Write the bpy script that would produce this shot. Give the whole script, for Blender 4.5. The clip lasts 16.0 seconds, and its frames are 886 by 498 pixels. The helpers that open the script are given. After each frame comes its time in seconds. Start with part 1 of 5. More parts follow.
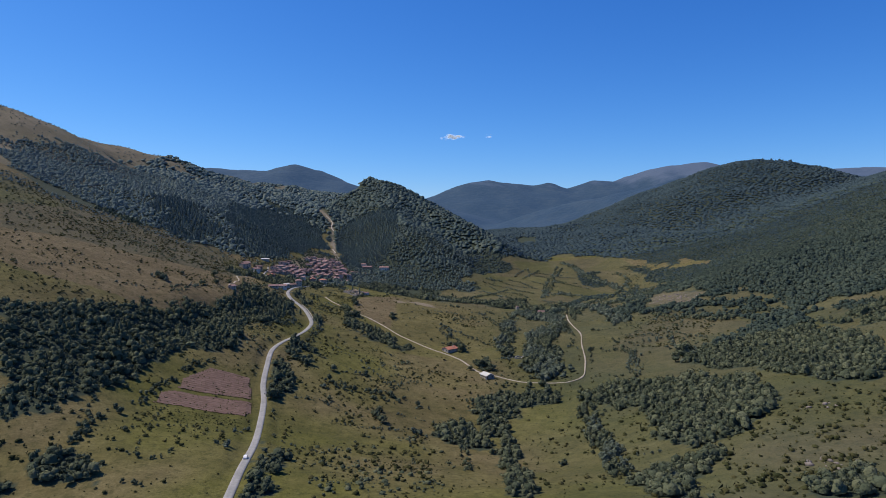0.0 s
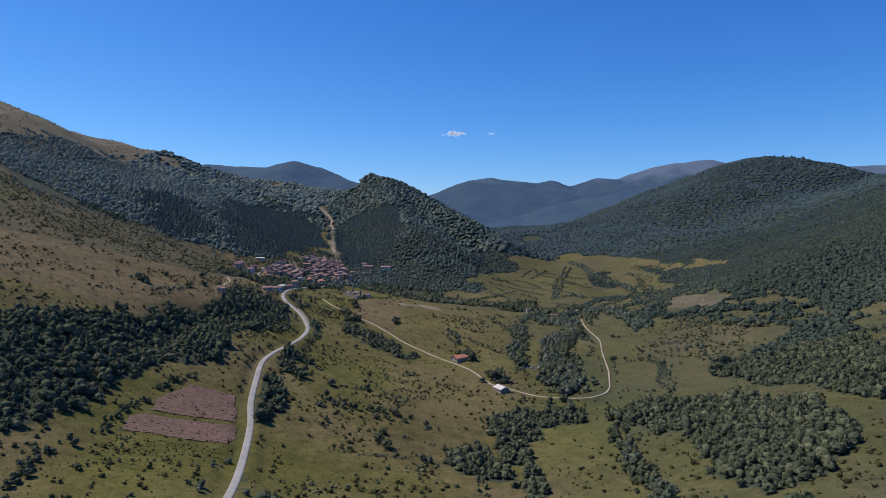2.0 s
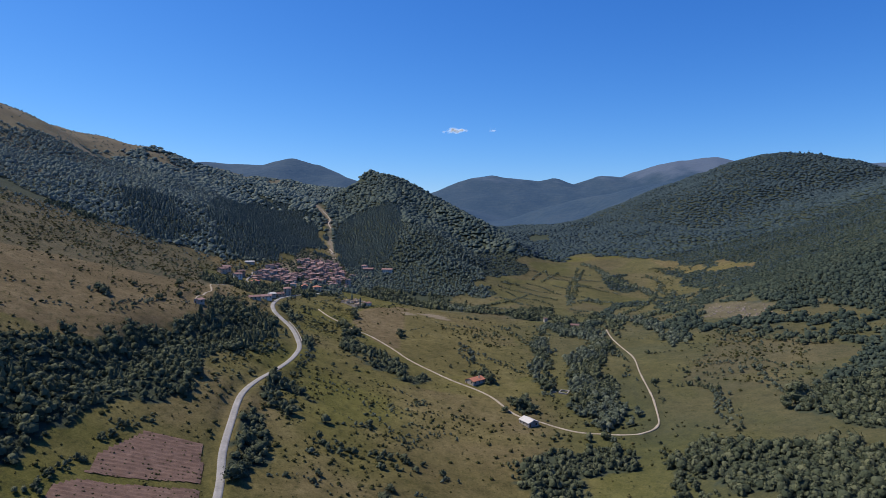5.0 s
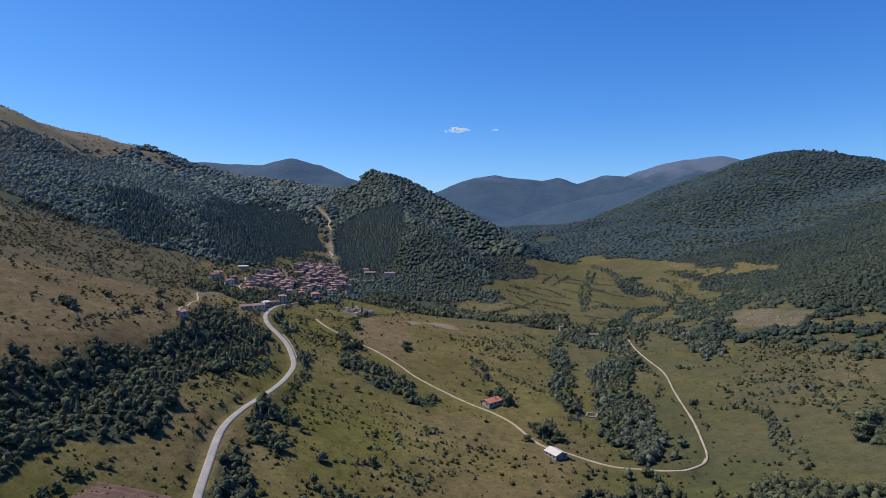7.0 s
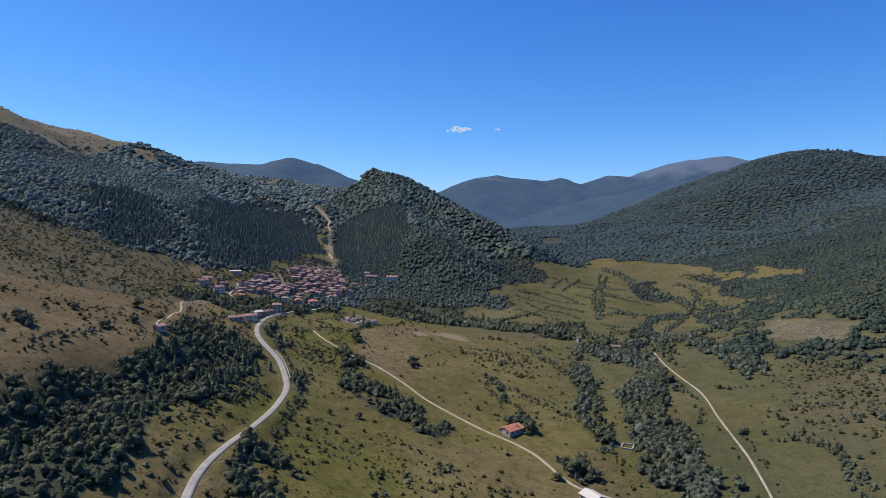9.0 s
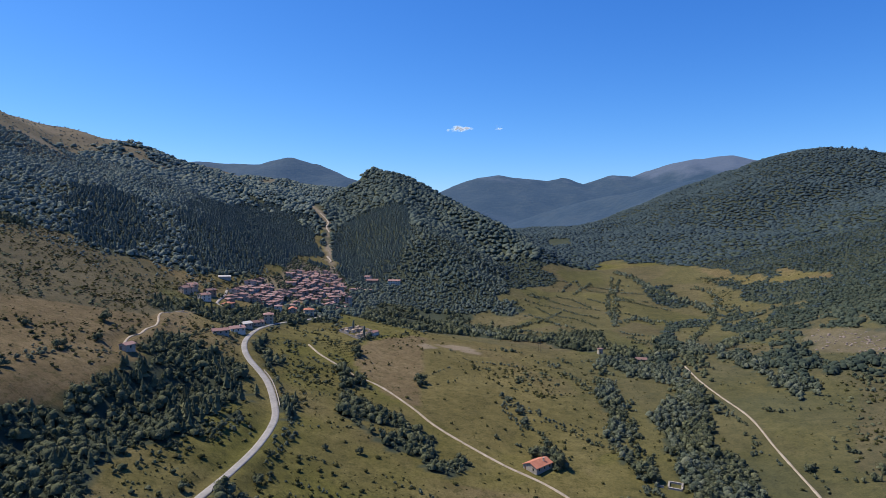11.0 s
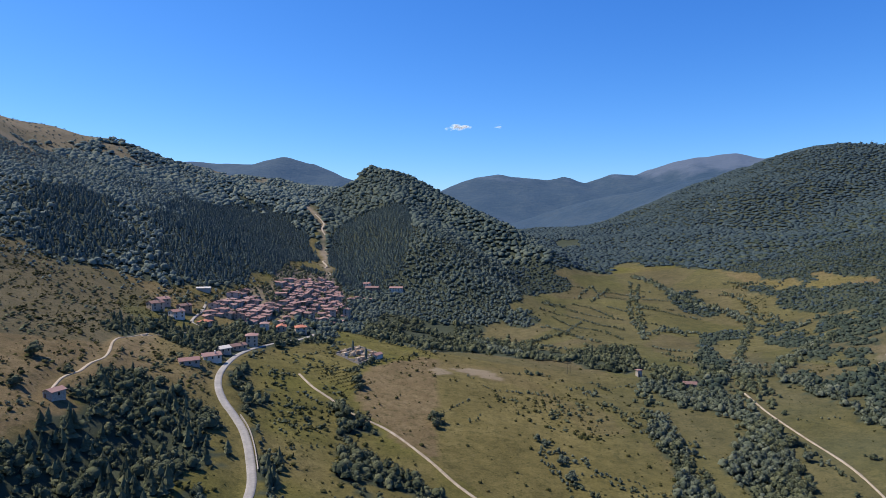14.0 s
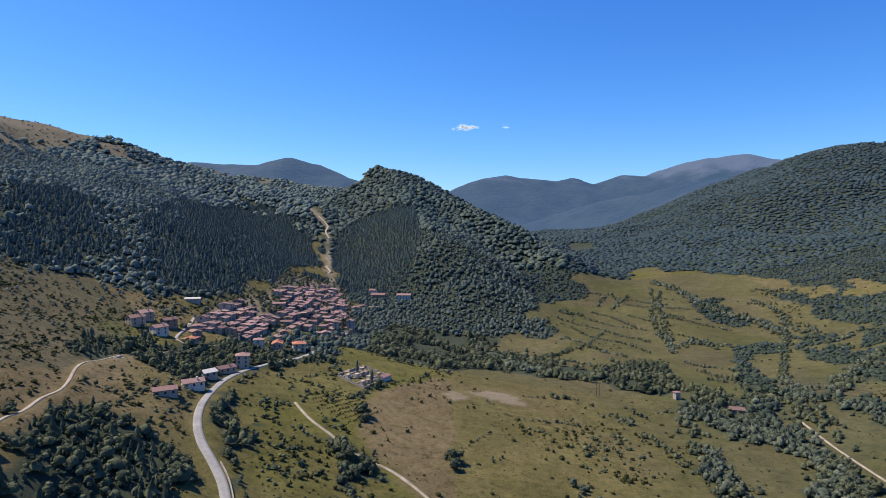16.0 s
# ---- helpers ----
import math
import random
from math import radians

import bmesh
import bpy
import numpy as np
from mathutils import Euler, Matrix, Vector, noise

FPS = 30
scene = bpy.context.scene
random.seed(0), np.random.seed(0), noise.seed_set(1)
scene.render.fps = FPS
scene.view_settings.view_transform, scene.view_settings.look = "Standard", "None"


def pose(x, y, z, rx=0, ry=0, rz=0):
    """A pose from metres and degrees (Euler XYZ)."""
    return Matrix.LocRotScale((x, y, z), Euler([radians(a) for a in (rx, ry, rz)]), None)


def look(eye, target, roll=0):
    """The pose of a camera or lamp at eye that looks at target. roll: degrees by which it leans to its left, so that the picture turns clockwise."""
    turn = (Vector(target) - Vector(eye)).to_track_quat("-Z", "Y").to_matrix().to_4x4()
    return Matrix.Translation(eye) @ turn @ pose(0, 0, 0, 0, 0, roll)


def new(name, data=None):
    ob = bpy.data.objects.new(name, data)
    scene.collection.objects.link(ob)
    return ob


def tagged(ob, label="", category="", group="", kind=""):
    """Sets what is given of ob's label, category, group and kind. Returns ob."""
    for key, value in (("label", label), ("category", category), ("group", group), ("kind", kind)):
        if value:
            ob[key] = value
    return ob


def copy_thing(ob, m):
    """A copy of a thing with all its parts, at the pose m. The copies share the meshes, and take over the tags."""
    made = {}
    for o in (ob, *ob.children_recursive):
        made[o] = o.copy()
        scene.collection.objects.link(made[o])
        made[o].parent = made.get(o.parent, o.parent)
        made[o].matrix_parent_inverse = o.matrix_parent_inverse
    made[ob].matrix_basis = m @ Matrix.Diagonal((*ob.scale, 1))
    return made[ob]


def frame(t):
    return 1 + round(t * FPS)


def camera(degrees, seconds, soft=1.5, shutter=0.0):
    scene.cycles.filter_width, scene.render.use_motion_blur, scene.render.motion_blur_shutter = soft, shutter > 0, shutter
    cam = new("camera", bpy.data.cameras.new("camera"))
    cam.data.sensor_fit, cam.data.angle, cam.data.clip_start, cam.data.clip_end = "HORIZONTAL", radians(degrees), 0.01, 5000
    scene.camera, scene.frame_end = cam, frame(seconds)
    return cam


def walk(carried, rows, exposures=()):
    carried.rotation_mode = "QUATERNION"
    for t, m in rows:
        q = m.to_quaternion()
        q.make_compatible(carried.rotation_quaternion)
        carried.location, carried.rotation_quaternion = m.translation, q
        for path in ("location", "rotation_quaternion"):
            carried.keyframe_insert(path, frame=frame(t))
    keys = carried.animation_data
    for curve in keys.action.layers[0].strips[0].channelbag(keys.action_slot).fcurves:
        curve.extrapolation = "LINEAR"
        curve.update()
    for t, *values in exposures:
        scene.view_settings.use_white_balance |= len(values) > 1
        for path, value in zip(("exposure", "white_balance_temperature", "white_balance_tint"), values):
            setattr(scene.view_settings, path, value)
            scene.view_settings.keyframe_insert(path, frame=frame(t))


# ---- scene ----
cam = camera(70.79, 16.0, 0.7)
PATH = [
    (0.0, look((0.00, 0.00, 130.00), (2.45, 999.27, 91.84), 0.09)),
    (0.5, look((-1.87, 13.06, 129.09), (-0.58, 1012.31, 90.28), 0.12)),
    (1.0, look((-3.86, 27.51, 128.91), (-3.01, 1026.74, 89.58), 0.21)),
    (1.5, look((-5.93, 41.05, 129.09), (-4.37, 1040.22, 88.57), 0.22)),
    (2.0, look((-7.97, 55.34, 129.29), (-5.86, 1054.49, 88.02), 0.23)),
    (2.5, look((-9.89, 68.71, 129.53), (-6.34, 1067.81, 87.43), 0.21)),
    (3.0, look((-11.93, 83.10, 129.98), (-8.67, 1082.18, 87.14), 0.27)),
    (3.5, look((-13.71, 96.21, 131.10), (-10.28, 1095.25, 87.54), 0.22)),
    (4.0, look((-15.83, 110.75, 131.14), (-12.21, 1109.76, 86.88), 0.27)),
    (6.5, look((-25.18, 180.39, 131.81), (-22.40, 1179.46, 88.77), 0.02)),
    (7.0, look((-27.22, 194.89, 132.39), (-25.52, 1193.95, 89.10), 0.05)),
    (7.5, look((-29.42, 208.50, 133.00), (-27.51, 1207.54, 89.32), 0.16)),
    (8.0, look((-31.26, 223.03, 133.27), (-29.80, 1222.08, 89.57), 0.18)),
    (8.5, look((-33.51, 237.11, 133.60), (-32.11, 1236.16, 90.04), 0.11)),
    (9.0, look((-36.33, 251.16, 133.89), (-34.57, 1250.25, 91.08), 0.16)),
    (11.5, look((-46.57, 323.31, 134.01), (-43.51, 1322.43, 92.29), -0.00)),
    (12.0, look((-49.16, 337.40, 134.64), (-44.52, 1336.50, 92.39), -0.04)),
    (12.5, look((-51.69, 351.18, 134.67), (-45.93, 1350.26, 92.02), -0.08)),
    (13.0, look((-53.82, 366.22, 134.68), (-47.17, 1365.33, 93.10), -0.14)),
    (13.5, look((-56.30, 379.92, 135.14), (-48.06, 1379.03, 93.69), -0.18)),
    (14.0, look((-58.49, 394.90, 135.68), (-50.79, 1394.02, 94.43), -0.21)),
    (14.5, look((-60.38, 408.52, 136.06), (-54.06, 1407.67, 95.27), -0.23)),
    (15.0, look((-62.29, 423.07, 136.74), (-58.62, 1422.24, 96.15), -0.27)),
    (15.5, look((-63.89, 436.51, 137.24), (-63.01, 1435.73, 97.74), -0.26)),
    (16.0, look((-65.19, 450.00, 138.30), (-66.24, 1449.22, 98.86), -0.15)),
]
walk(cam, PATH, [(0.0, 0.28, 6500, 10), (3.5, 0.32, 6550, 10), (7.0, 0.42, 6700, 10), (9.0, 0.50, 6720, 10), (12.5, 0.62, 6780, 10), (16.0, 0.72, 6850, 10)])


# ---- world, sun, light ----
SUN_AZ, SUN_EL = radians(-72), radians(55)  # azimuth from +y towards +x
world = bpy.data.worlds.new("sky")
scene.world = world
world.use_nodes = True
sky = world.node_tree.nodes.new("ShaderNodeTexSky")
sky.sky_type, sky.sun_disc = "NISHITA", False
sky.sun_elevation, sky.sun_rotation = SUN_EL, SUN_AZ
sky.altitude, sky.air_density, sky.dust_density, sky.ozone_density = 1200, 1.0, 0.3, 2.5
back = world.node_tree.nodes["Background"]
back.inputs["Strength"].default_value = 0.10
# a clear, deep blue mountain sky: each channel of the sky keeps its own contrast
wn, wl = world.node_tree.nodes, world.node_tree.links
parts_of, whole = wn.new("ShaderNodeSeparateColor"), wn.new("ShaderNodeCombineColor")
wl.new(sky.outputs[0], parts_of.inputs[0])
for k, (power, gain) in enumerate(((1.56, 0.195), (1.11, 0.578), (0.8, 1.6))):
    p, g = wn.new("ShaderNodeMath"), wn.new("ShaderNodeMath")
    p.operation, p.inputs[1].default_value = "POWER", power
    g.operation, g.inputs[1].default_value = "MULTIPLY", gain
    wl.new(parts_of.outputs[k], p.inputs[0])
    wl.new(p.outputs[0], g.inputs[0])
    wl.new(g.outputs[0], whole.inputs[k])
wl.new(whole.outputs[0], back.inputs[0])
sun_data = bpy.data.lights.new("sun", "SUN")
sun_data.energy, sun_data.angle, sun_data.color = 4.15, radians(0.53), (1.0, 0.885, 0.735)
sun = new("sun", sun_data)
sun_from = Vector((math.sin(SUN_AZ) * math.cos(SUN_EL), math.cos(SUN_AZ) * math.cos(SUN_EL), math.sin(SUN_EL)))
sun.matrix_world = look(sun_from * 3000, (0, 0, 0))


# ---- materials ----
def material(name, colours, scale, rough=0.85, bump=0.3, fine=6.0, metal=0.0, per="noise", bump_dist=0.1, spec=0.3, single=0.55):
    """A surface whose colour wanders between the given colours at two scales."""
    m = bpy.data.materials.new(name)
    m.use_nodes = True
    nt = m.node_tree
    bsdf = nt.nodes["Principled BSDF"]
    bsdf.inputs["Roughness"].default_value = rough
    bsdf.inputs["Metallic"].default_value = metal
    bsdf.inputs["Specular IOR Level"].default_value = spec
    geo = nt.nodes.new("ShaderNodeNewGeometry")
    big, small = nt.nodes.new("ShaderNodeTexNoise"), nt.nodes.new("ShaderNodeTexNoise")
    big.inputs["Scale"].default_value, small.inputs["Scale"].default_value = scale, scale * fine
    big.inputs["Detail"].default_value, small.inputs["Detail"].default_value = 4, 5
    for n in (big, small):
        nt.links.new(geo.outputs["Position"], n.inputs["Vector"])
    mix = nt.nodes.new("ShaderNodeMath")
    mix.operation = "MULTIPLY_ADD"
    mix.inputs[1].default_value = 0.45
    nt.links.new(small.outputs["Fac"], mix.inputs[0])
    half = nt.nodes.new("ShaderNodeMath")
    half.operation = "MULTIPLY"
    half.inputs[1].default_value = 0.55
    nt.links.new(big.outputs["Fac"], half.inputs[0])
    nt.links.new(half.outputs[0], mix.inputs[2])
    fac = mix.outputs[0]
    if per != "noise":
        src = geo.outputs["Random Per Island"]
        if per == "object":
            info = nt.nodes.new("ShaderNodeObjectInfo")
            src = info.outputs["Random"]
        blend = nt.nodes.new("ShaderNodeMix")
        blend.inputs[0].default_value = single
        nt.links.new(fac, blend.inputs[2])
        nt.links.new(src, blend.inputs[3])
        fac = blend.outputs[0]
    ramp = nt.nodes.new("ShaderNodeValToRGB")
    lo, hi = (0.3, 0.7) if per == "noise" else (0.5 - 0.2 - 0.28 * single, 0.7 + 0.28 * single)
    while len(ramp.color_ramp.elements) < len(colours):
        ramp.color_ramp.elements.new(0.5)
    for n, (e, c) in enumerate(zip(ramp.color_ramp.elements, colours)):
        e.position = lo + (hi - lo) * n / max(1, len(colours) - 1)
        e.color = (*c, 1)
    nt.links.new(fac, ramp.inputs[0])
    nt.links.new(ramp.outputs[0], bsdf.inputs["Base Color"])
    if bump:
        b = nt.nodes.new("ShaderNodeBump")
        b.inputs["Strength"].default_value, b.inputs["Distance"].default_value = bump, bump_dist
        nt.links.new(small.outputs["Fac"], b.inputs["Height"])
        nt.links.new(b.outputs[0], bsdf.inputs["Normal"])
    return m


ASPHALT = material("pale_asphalt", [(0.17, 0.17, 0.17), (0.235, 0.235, 0.23), (0.30, 0.295, 0.29)], 0.15, 0.9, 0.2)
DIRT = material("dirt_track", [(0.18, 0.155, 0.115), (0.29, 0.255, 0.20), (0.40, 0.36, 0.30)], 0.2, 0.95, 0.4)
PLOUGH = material("ploughed_soil", [(0.090, 0.056, 0.042), (0.132, 0.084, 0.064), (0.185, 0.122, 0.096)], 0.25, 0.95, 0.8)
LEAF_DARK = material("oak_leaves", [(0.034, 0.046, 0.031), (0.074, 0.089, 0.055), (0.140, 0.150, 0.088)], 0.12, 0.7, 0.9, 13.0, per="island", bump_dist=0.6, spec=0.03)
LEAF_PALE = material("willow_leaves", [(0.044, 0.060, 0.046), (0.088, 0.110, 0.080), (0.162, 0.182, 0.132)], 0.2, 0.7, 0.9, 13.0, per="island", bump_dist=0.6, spec=0.03)
# needle colour brightened and blued a little to paint in distance haze
LEAF_PINE = material("pine_needles", [(0.040, 0.066, 0.066), (0.074, 0.106, 0.097), (0.110, 0.145, 0.124)], 0.2, 0.7, 0.9, 13.0, per="island", bump_dist=0.6, spec=0.03)
LEAF_HILL = material("beech_leaves", [(0.022, 0.036, 0.032), (0.044, 0.062, 0.049), (0.080, 0.098, 0.068)], 0.011, 0.75, 0.9, 60.0, per="island", bump_dist=0.6, single=0.3, spec=0.03)
LEAF_SHRUB = material("shrub_leaves", [(0.022, 0.027, 0.012), (0.046, 0.050, 0.020), (0.085, 0.078, 0.034)], 0.4, 0.75, 0.8, 8.0, per="island", bump_dist=0.3, spec=0.03)
# oak greens lightened and blued, painting distance haze into the leaves
LEAF_MOUNT_HAZE = material("hazed_mountain_oak_leaves", [(0.060, 0.092, 0.094), (0.120, 0.156, 0.141), (0.188, 0.214, 0.166)], 0.011, 0.8, 0.9, 60.0, per="island", bump_dist=0.6, single=0.4, spec=0.03)
# beech leaves with the blue of distance haze put into the colour
LEAF_FAR_HAZE = material("hazed_beech_leaves", [(0.028, 0.048, 0.060), (0.044, 0.068, 0.076), (0.066, 0.092, 0.094)], 0.011, 0.8, 0.9, 60.0, per="island", bump_dist=0.6, single=0.25, spec=0.03)
# hillside oak colour, also blued for haze
LEAF_CONE_HAZE = material("hazed_hillside_oak_leaves", [(0.038, 0.062, 0.062), (0.078, 0.106, 0.094), (0.128, 0.150, 0.112)], 0.011, 0.8, 0.9, 60.0, per="island", bump_dist=0.6, single=0.4, spec=0.03)
BARK = material("bark", [(0.06, 0.045, 0.035), (0.11, 0.09, 0.07)], 1.5, 0.9, 0.5)
ROCK = material("pale_limestone", [(0.12, 0.10, 0.088), (0.24, 0.21, 0.185)], 0.8, 0.9, 0.5)


def ground_material():
    m = bpy.data.materials.new("pasture")
    m.use_nodes = True
    nt = m.node_tree
    bsdf = nt.nodes["Principled BSDF"]
    bsdf.inputs["Roughness"].default_value = 0.95
    bsdf.inputs["Specular IOR Level"].default_value = 0.1
    geo = nt.nodes.new("ShaderNodeNewGeometry")

    def wander(scale, detail=5.0, rough=0.6):
        n = nt.nodes.new("ShaderNodeTexNoise")
        n.inputs["Scale"].default_value, n.inputs["Detail"].default_value = scale, detail
        n.inputs["Roughness"].default_value = rough
        nt.links.new(geo.outputs["Position"], n.inputs["Vector"])
        return n.outputs["Fac"]

    def ramp(fac, stops):
        r = nt.nodes.new("ShaderNodeValToRGB")
        while len(r.color_ramp.elements) < len(stops):
            r.color_ramp.elements.new(0.5)
        for e, (p, c) in zip(r.color_ramp.elements, stops):
            e.position, e.color = p, (*c, 1)
        nt.links.new(fac, r.inputs[0])
        return r.outputs[0]

    def mixed(fac, a, b):
        n = nt.nodes.new("ShaderNodeMix")
        n.data_type = "RGBA"
        nt.links.new(fac, n.inputs["Factor"])
        nt.links.new(a, n.inputs["A"])
        nt.links.new(b, n.inputs["B"])
        return n.outputs["Result"]

    cover = nt.nodes.new("ShaderNodeAttribute")
    cover.attribute_name = "cover"
    split = nt.nodes.new("ShaderNodeSeparateColor")
    nt.links.new(cover.outputs["Color"], split.inputs[0])
    broad, mid, tiny = wander(0.012), wander(0.09, 7, 0.7), wander(0.8, 7, 0.8)

    def both(a, b, w):
        n = nt.nodes.new("ShaderNodeMix")
        n.inputs[0].default_value = w
        nt.links.new(a, n.inputs[2])
        nt.links.new(b, n.inputs[3])
        return n.outputs[0]

    grain = both(both(broad, mid, 0.55), tiny, 0.42)
    green = ramp(grain, [(0.36, (0.034, 0.040, 0.010)), (0.5, (0.090, 0.089, 0.024)), (0.64, (0.156, 0.143, 0.048))])
    brown = ramp(grain, [(0.36, (0.062, 0.046, 0.025)), (0.5, (0.126, 0.096, 0.056)), (0.64, (0.200, 0.158, 0.098))])
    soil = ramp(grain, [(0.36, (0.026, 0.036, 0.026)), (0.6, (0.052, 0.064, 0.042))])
    bare = ramp(grain, [(0.36, (0.150, 0.124, 0.092)), (0.6, (0.262, 0.226, 0.176))])
    herbs = ramp(wander(0.24, 9, 0.72), [(0.50, (0.000, 0.000, 0.000)), (0.62, (0.62, 0.62, 0.62))])
    weeds = ramp(tiny, [(0.35, (0.023, 0.027, 0.009)), (0.65, (0.065, 0.063, 0.023))])
    colour = mixed(herbs, mixed(split.outputs[0], green, brown), weeds)
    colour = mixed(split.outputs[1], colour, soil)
    colour = mixed(split.outputs[2], colour, bare)
    nt.links.new(colour, bsdf.inputs["Base Color"])
    b = nt.nodes.new("ShaderNodeBump")
    b.inputs["Strength"].default_value, b.inputs["Distance"].default_value = 0.6, 0.6
    nt.links.new(tiny, b.inputs["Height"])
    nt.links.new(b.outputs[0], bsdf.inputs["Normal"])
    return m


PASTURE = ground_material()


def distance_material():
    """Far mountains: forest below the tree line, bare rock and grass above, with air haze painted on as blue emission.
    """
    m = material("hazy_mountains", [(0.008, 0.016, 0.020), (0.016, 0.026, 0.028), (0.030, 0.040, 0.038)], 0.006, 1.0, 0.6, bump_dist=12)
    nt = m.node_tree
    bsdf = nt.nodes["Principled BSDF"]
    forest = bsdf.inputs["Base Color"].links[0].from_socket
    geo, xyz, wave = nt.nodes.new("ShaderNodeNewGeometry"), nt.nodes.new("ShaderNodeSeparateXYZ"), nt.nodes.new("ShaderNodeTexNoise")
    wave.inputs["Scale"].default_value, wave.inputs["Detail"].default_value = 0.008, 6
    nt.links.new(geo.outputs["Position"], xyz.inputs[0])
    nt.links.new(geo.outputs["Position"], wave.inputs["Vector"])
    up, line = nt.nodes.new("ShaderNodeMath"), nt.nodes.new("ShaderNodeMapRange")
    up.operation, up.inputs[1].default_value = "MULTIPLY_ADD", 260
    nt.links.new(wave.outputs["Fac"], up.inputs[0])
    east, lifted = nt.nodes.new("ShaderNodeMapRange"), nt.nodes.new("ShaderNodeMath")
    east.inputs["From Min"].default_value, east.inputs["From Max"].default_value = -900, 200
    east.inputs["To Min"].default_value, east.inputs["To Max"].default_value = -140, 0
    nt.links.new(xyz.outputs["X"], east.inputs["Value"])
    nt.links.new(xyz.outputs["Z"], lifted.inputs[0])
    nt.links.new(east.outputs[0], lifted.inputs[1])
    nt.links.new(lifted.outputs[0], up.inputs[2])
    line.inputs["From Min"].default_value, line.inputs["From Max"].default_value = 530, 620
    nt.links.new(up.outputs[0], line.inputs["Value"])
    mix = nt.nodes.new("ShaderNodeMix")
    mix.data_type = "RGBA"
    nt.links.new(line.outputs[0], mix.inputs["Factor"])
    nt.links.new(forest, mix.inputs["A"])
    # rock above the tree line, tinted blue for the same haze
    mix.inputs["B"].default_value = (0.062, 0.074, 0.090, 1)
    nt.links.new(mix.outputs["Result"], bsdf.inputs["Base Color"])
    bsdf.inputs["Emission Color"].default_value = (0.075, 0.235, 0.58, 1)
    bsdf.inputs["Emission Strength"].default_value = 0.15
    return m


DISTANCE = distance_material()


# ---- mesh helpers ----
def mesh_from(name, verts, faces, mat, smooth=False):
    """A mesh from arrays; faces is an (n, 3) or (n, 4) array."""
    me = bpy.data.meshes.new(name)
    verts, faces = np.asarray(verts, np.float32), np.asarray(faces, np.int32)
    n, k = faces.shape
    me.vertices.add(len(verts))
    me.vertices.foreach_set("co", verts.ravel())
    me.loops.add(n * k)
    me.loops.foreach_set("vertex_index", faces.ravel())
    me.polygons.add(n)
    me.polygons.foreach_set("loop_start", np.arange(0, n * k, k, dtype=np.int32))
    me.polygons.foreach_set("use_smooth", np.full(n, smooth))
    me.update(calc_edges=True)
    me.validate()
    me.materials.append(mat)
    return me


def part(name, bm, mat, parent, label=""):
    """Links a bmesh (or a ready mesh) as one mesh object under a thing or a part."""
    if isinstance(bm, bmesh.types.BMesh):
        me = bpy.data.meshes.new(name)
        bm.to_mesh(me)
        bm.free()
        me.materials.append(mat)
    else:
        me = bm
    ob = new(name, me)
    ob.parent = parent
    return tagged(ob, label) if label else ob


def value_noise(X, Y, size, seed):
    """Smooth noise from 0 to 1 with features of about size metres."""
    rng = np.random.RandomState(seed)
    table = rng.rand(64, 64)
    u, v = np.asarray(X) / size + 1000.37, np.asarray(Y) / size + 1000.71
    iu, iv = np.floor(u).astype(int), np.floor(v).astype(int)
    fu, fv = u - iu, v - iv
    fu, fv = fu * fu * (3 - 2 * fu), fv * fv * (3 - 2 * fv)
    a, b = table[iv % 64, iu % 64], table[iv % 64, (iu + 1) % 64]
    c, d = table[(iv + 1) % 64, iu % 64], table[(iv + 1) % 64, (iu + 1) % 64]
    return (a * (1 - fu) + b * fu) * (1 - fv) + (c * (1 - fu) + d * fu) * fv


def inside(X, Y, poly):
    """Whether points lie in a polygon."""
    hit = np.zeros(np.shape(X), bool)
    for (ax, ay), (bx, by) in zip(poly, poly[1:] + poly[:1]):
        if ay != by:
            cross = (ay > Y) != (by > Y)
            hit ^= cross & (X < (bx - ax) * (Y - ay) / (by - ay) + ax)
    return hit


def away(X, Y, line):
    """Distance to a line of points."""
    best = np.full(np.shape(X), 1e9)
    for (ax, ay), (bx, by) in zip(line[:-1], line[1:]):
        dx, dy = bx - ax, by - ay
        s = np.clip(((X - ax) * dx + (Y - ay) * dy) / (dx * dx + dy * dy + 1e-9), 0, 1)
        best = np.minimum(best, np.hypot(X - ax - s * dx, Y - ay - s * dy))
    return best


def rounded(line, step=3.0):
    """The line as a smooth curve with a point every few metres."""
    p = np.array([line[0], *line, line[-1]], float)
    out = []
    for a, b, c, d in zip(p[:-3], p[1:-2], p[2:-1], p[3:]):
        n = max(2, int(np.hypot(*(c - b)) / step))
        for s in np.arange(n) / n:
            w = cubic_weights(s)
            out.append(a * w[0] + b * w[1] + c * w[2] + d * w[3])
    return np.array(out + [p[-1]])


# ---- landform ----
def ridge_height(X, Y, line, slope, round_off):
    """Height of a ridge whose crest runs along line, falling to both sides."""
    dist, tops = [], []
    for (ax, ay, az), (bx, by, bz) in zip(line[:-1], line[1:]):
        dx, dy = bx - ax, by - ay
        s = np.clip(((X - ax) * dx + (Y - ay) * dy) / (dx * dx + dy * dy), 0, 1)
        dist.append(np.hypot(X - ax - s * dx, Y - ay - s * dy))
        tops.append(az + s * (bz - az))
    dist, tops = np.array(dist), np.array(tops)
    best = dist.min(0)
    w = np.exp(-(dist - best) / (6 + 0.12 * best))
    crest = (w * tops).sum(0) / w.sum(0)
    return crest - slope * (np.sqrt(best * best + round_off * round_off) - round_off)


def smooth_max(a, b, k):
    h = np.clip(0.5 + 0.5 * (a - b) / k, 0, 1)
    return b + (a - b) * h + k * h * (1 - h)


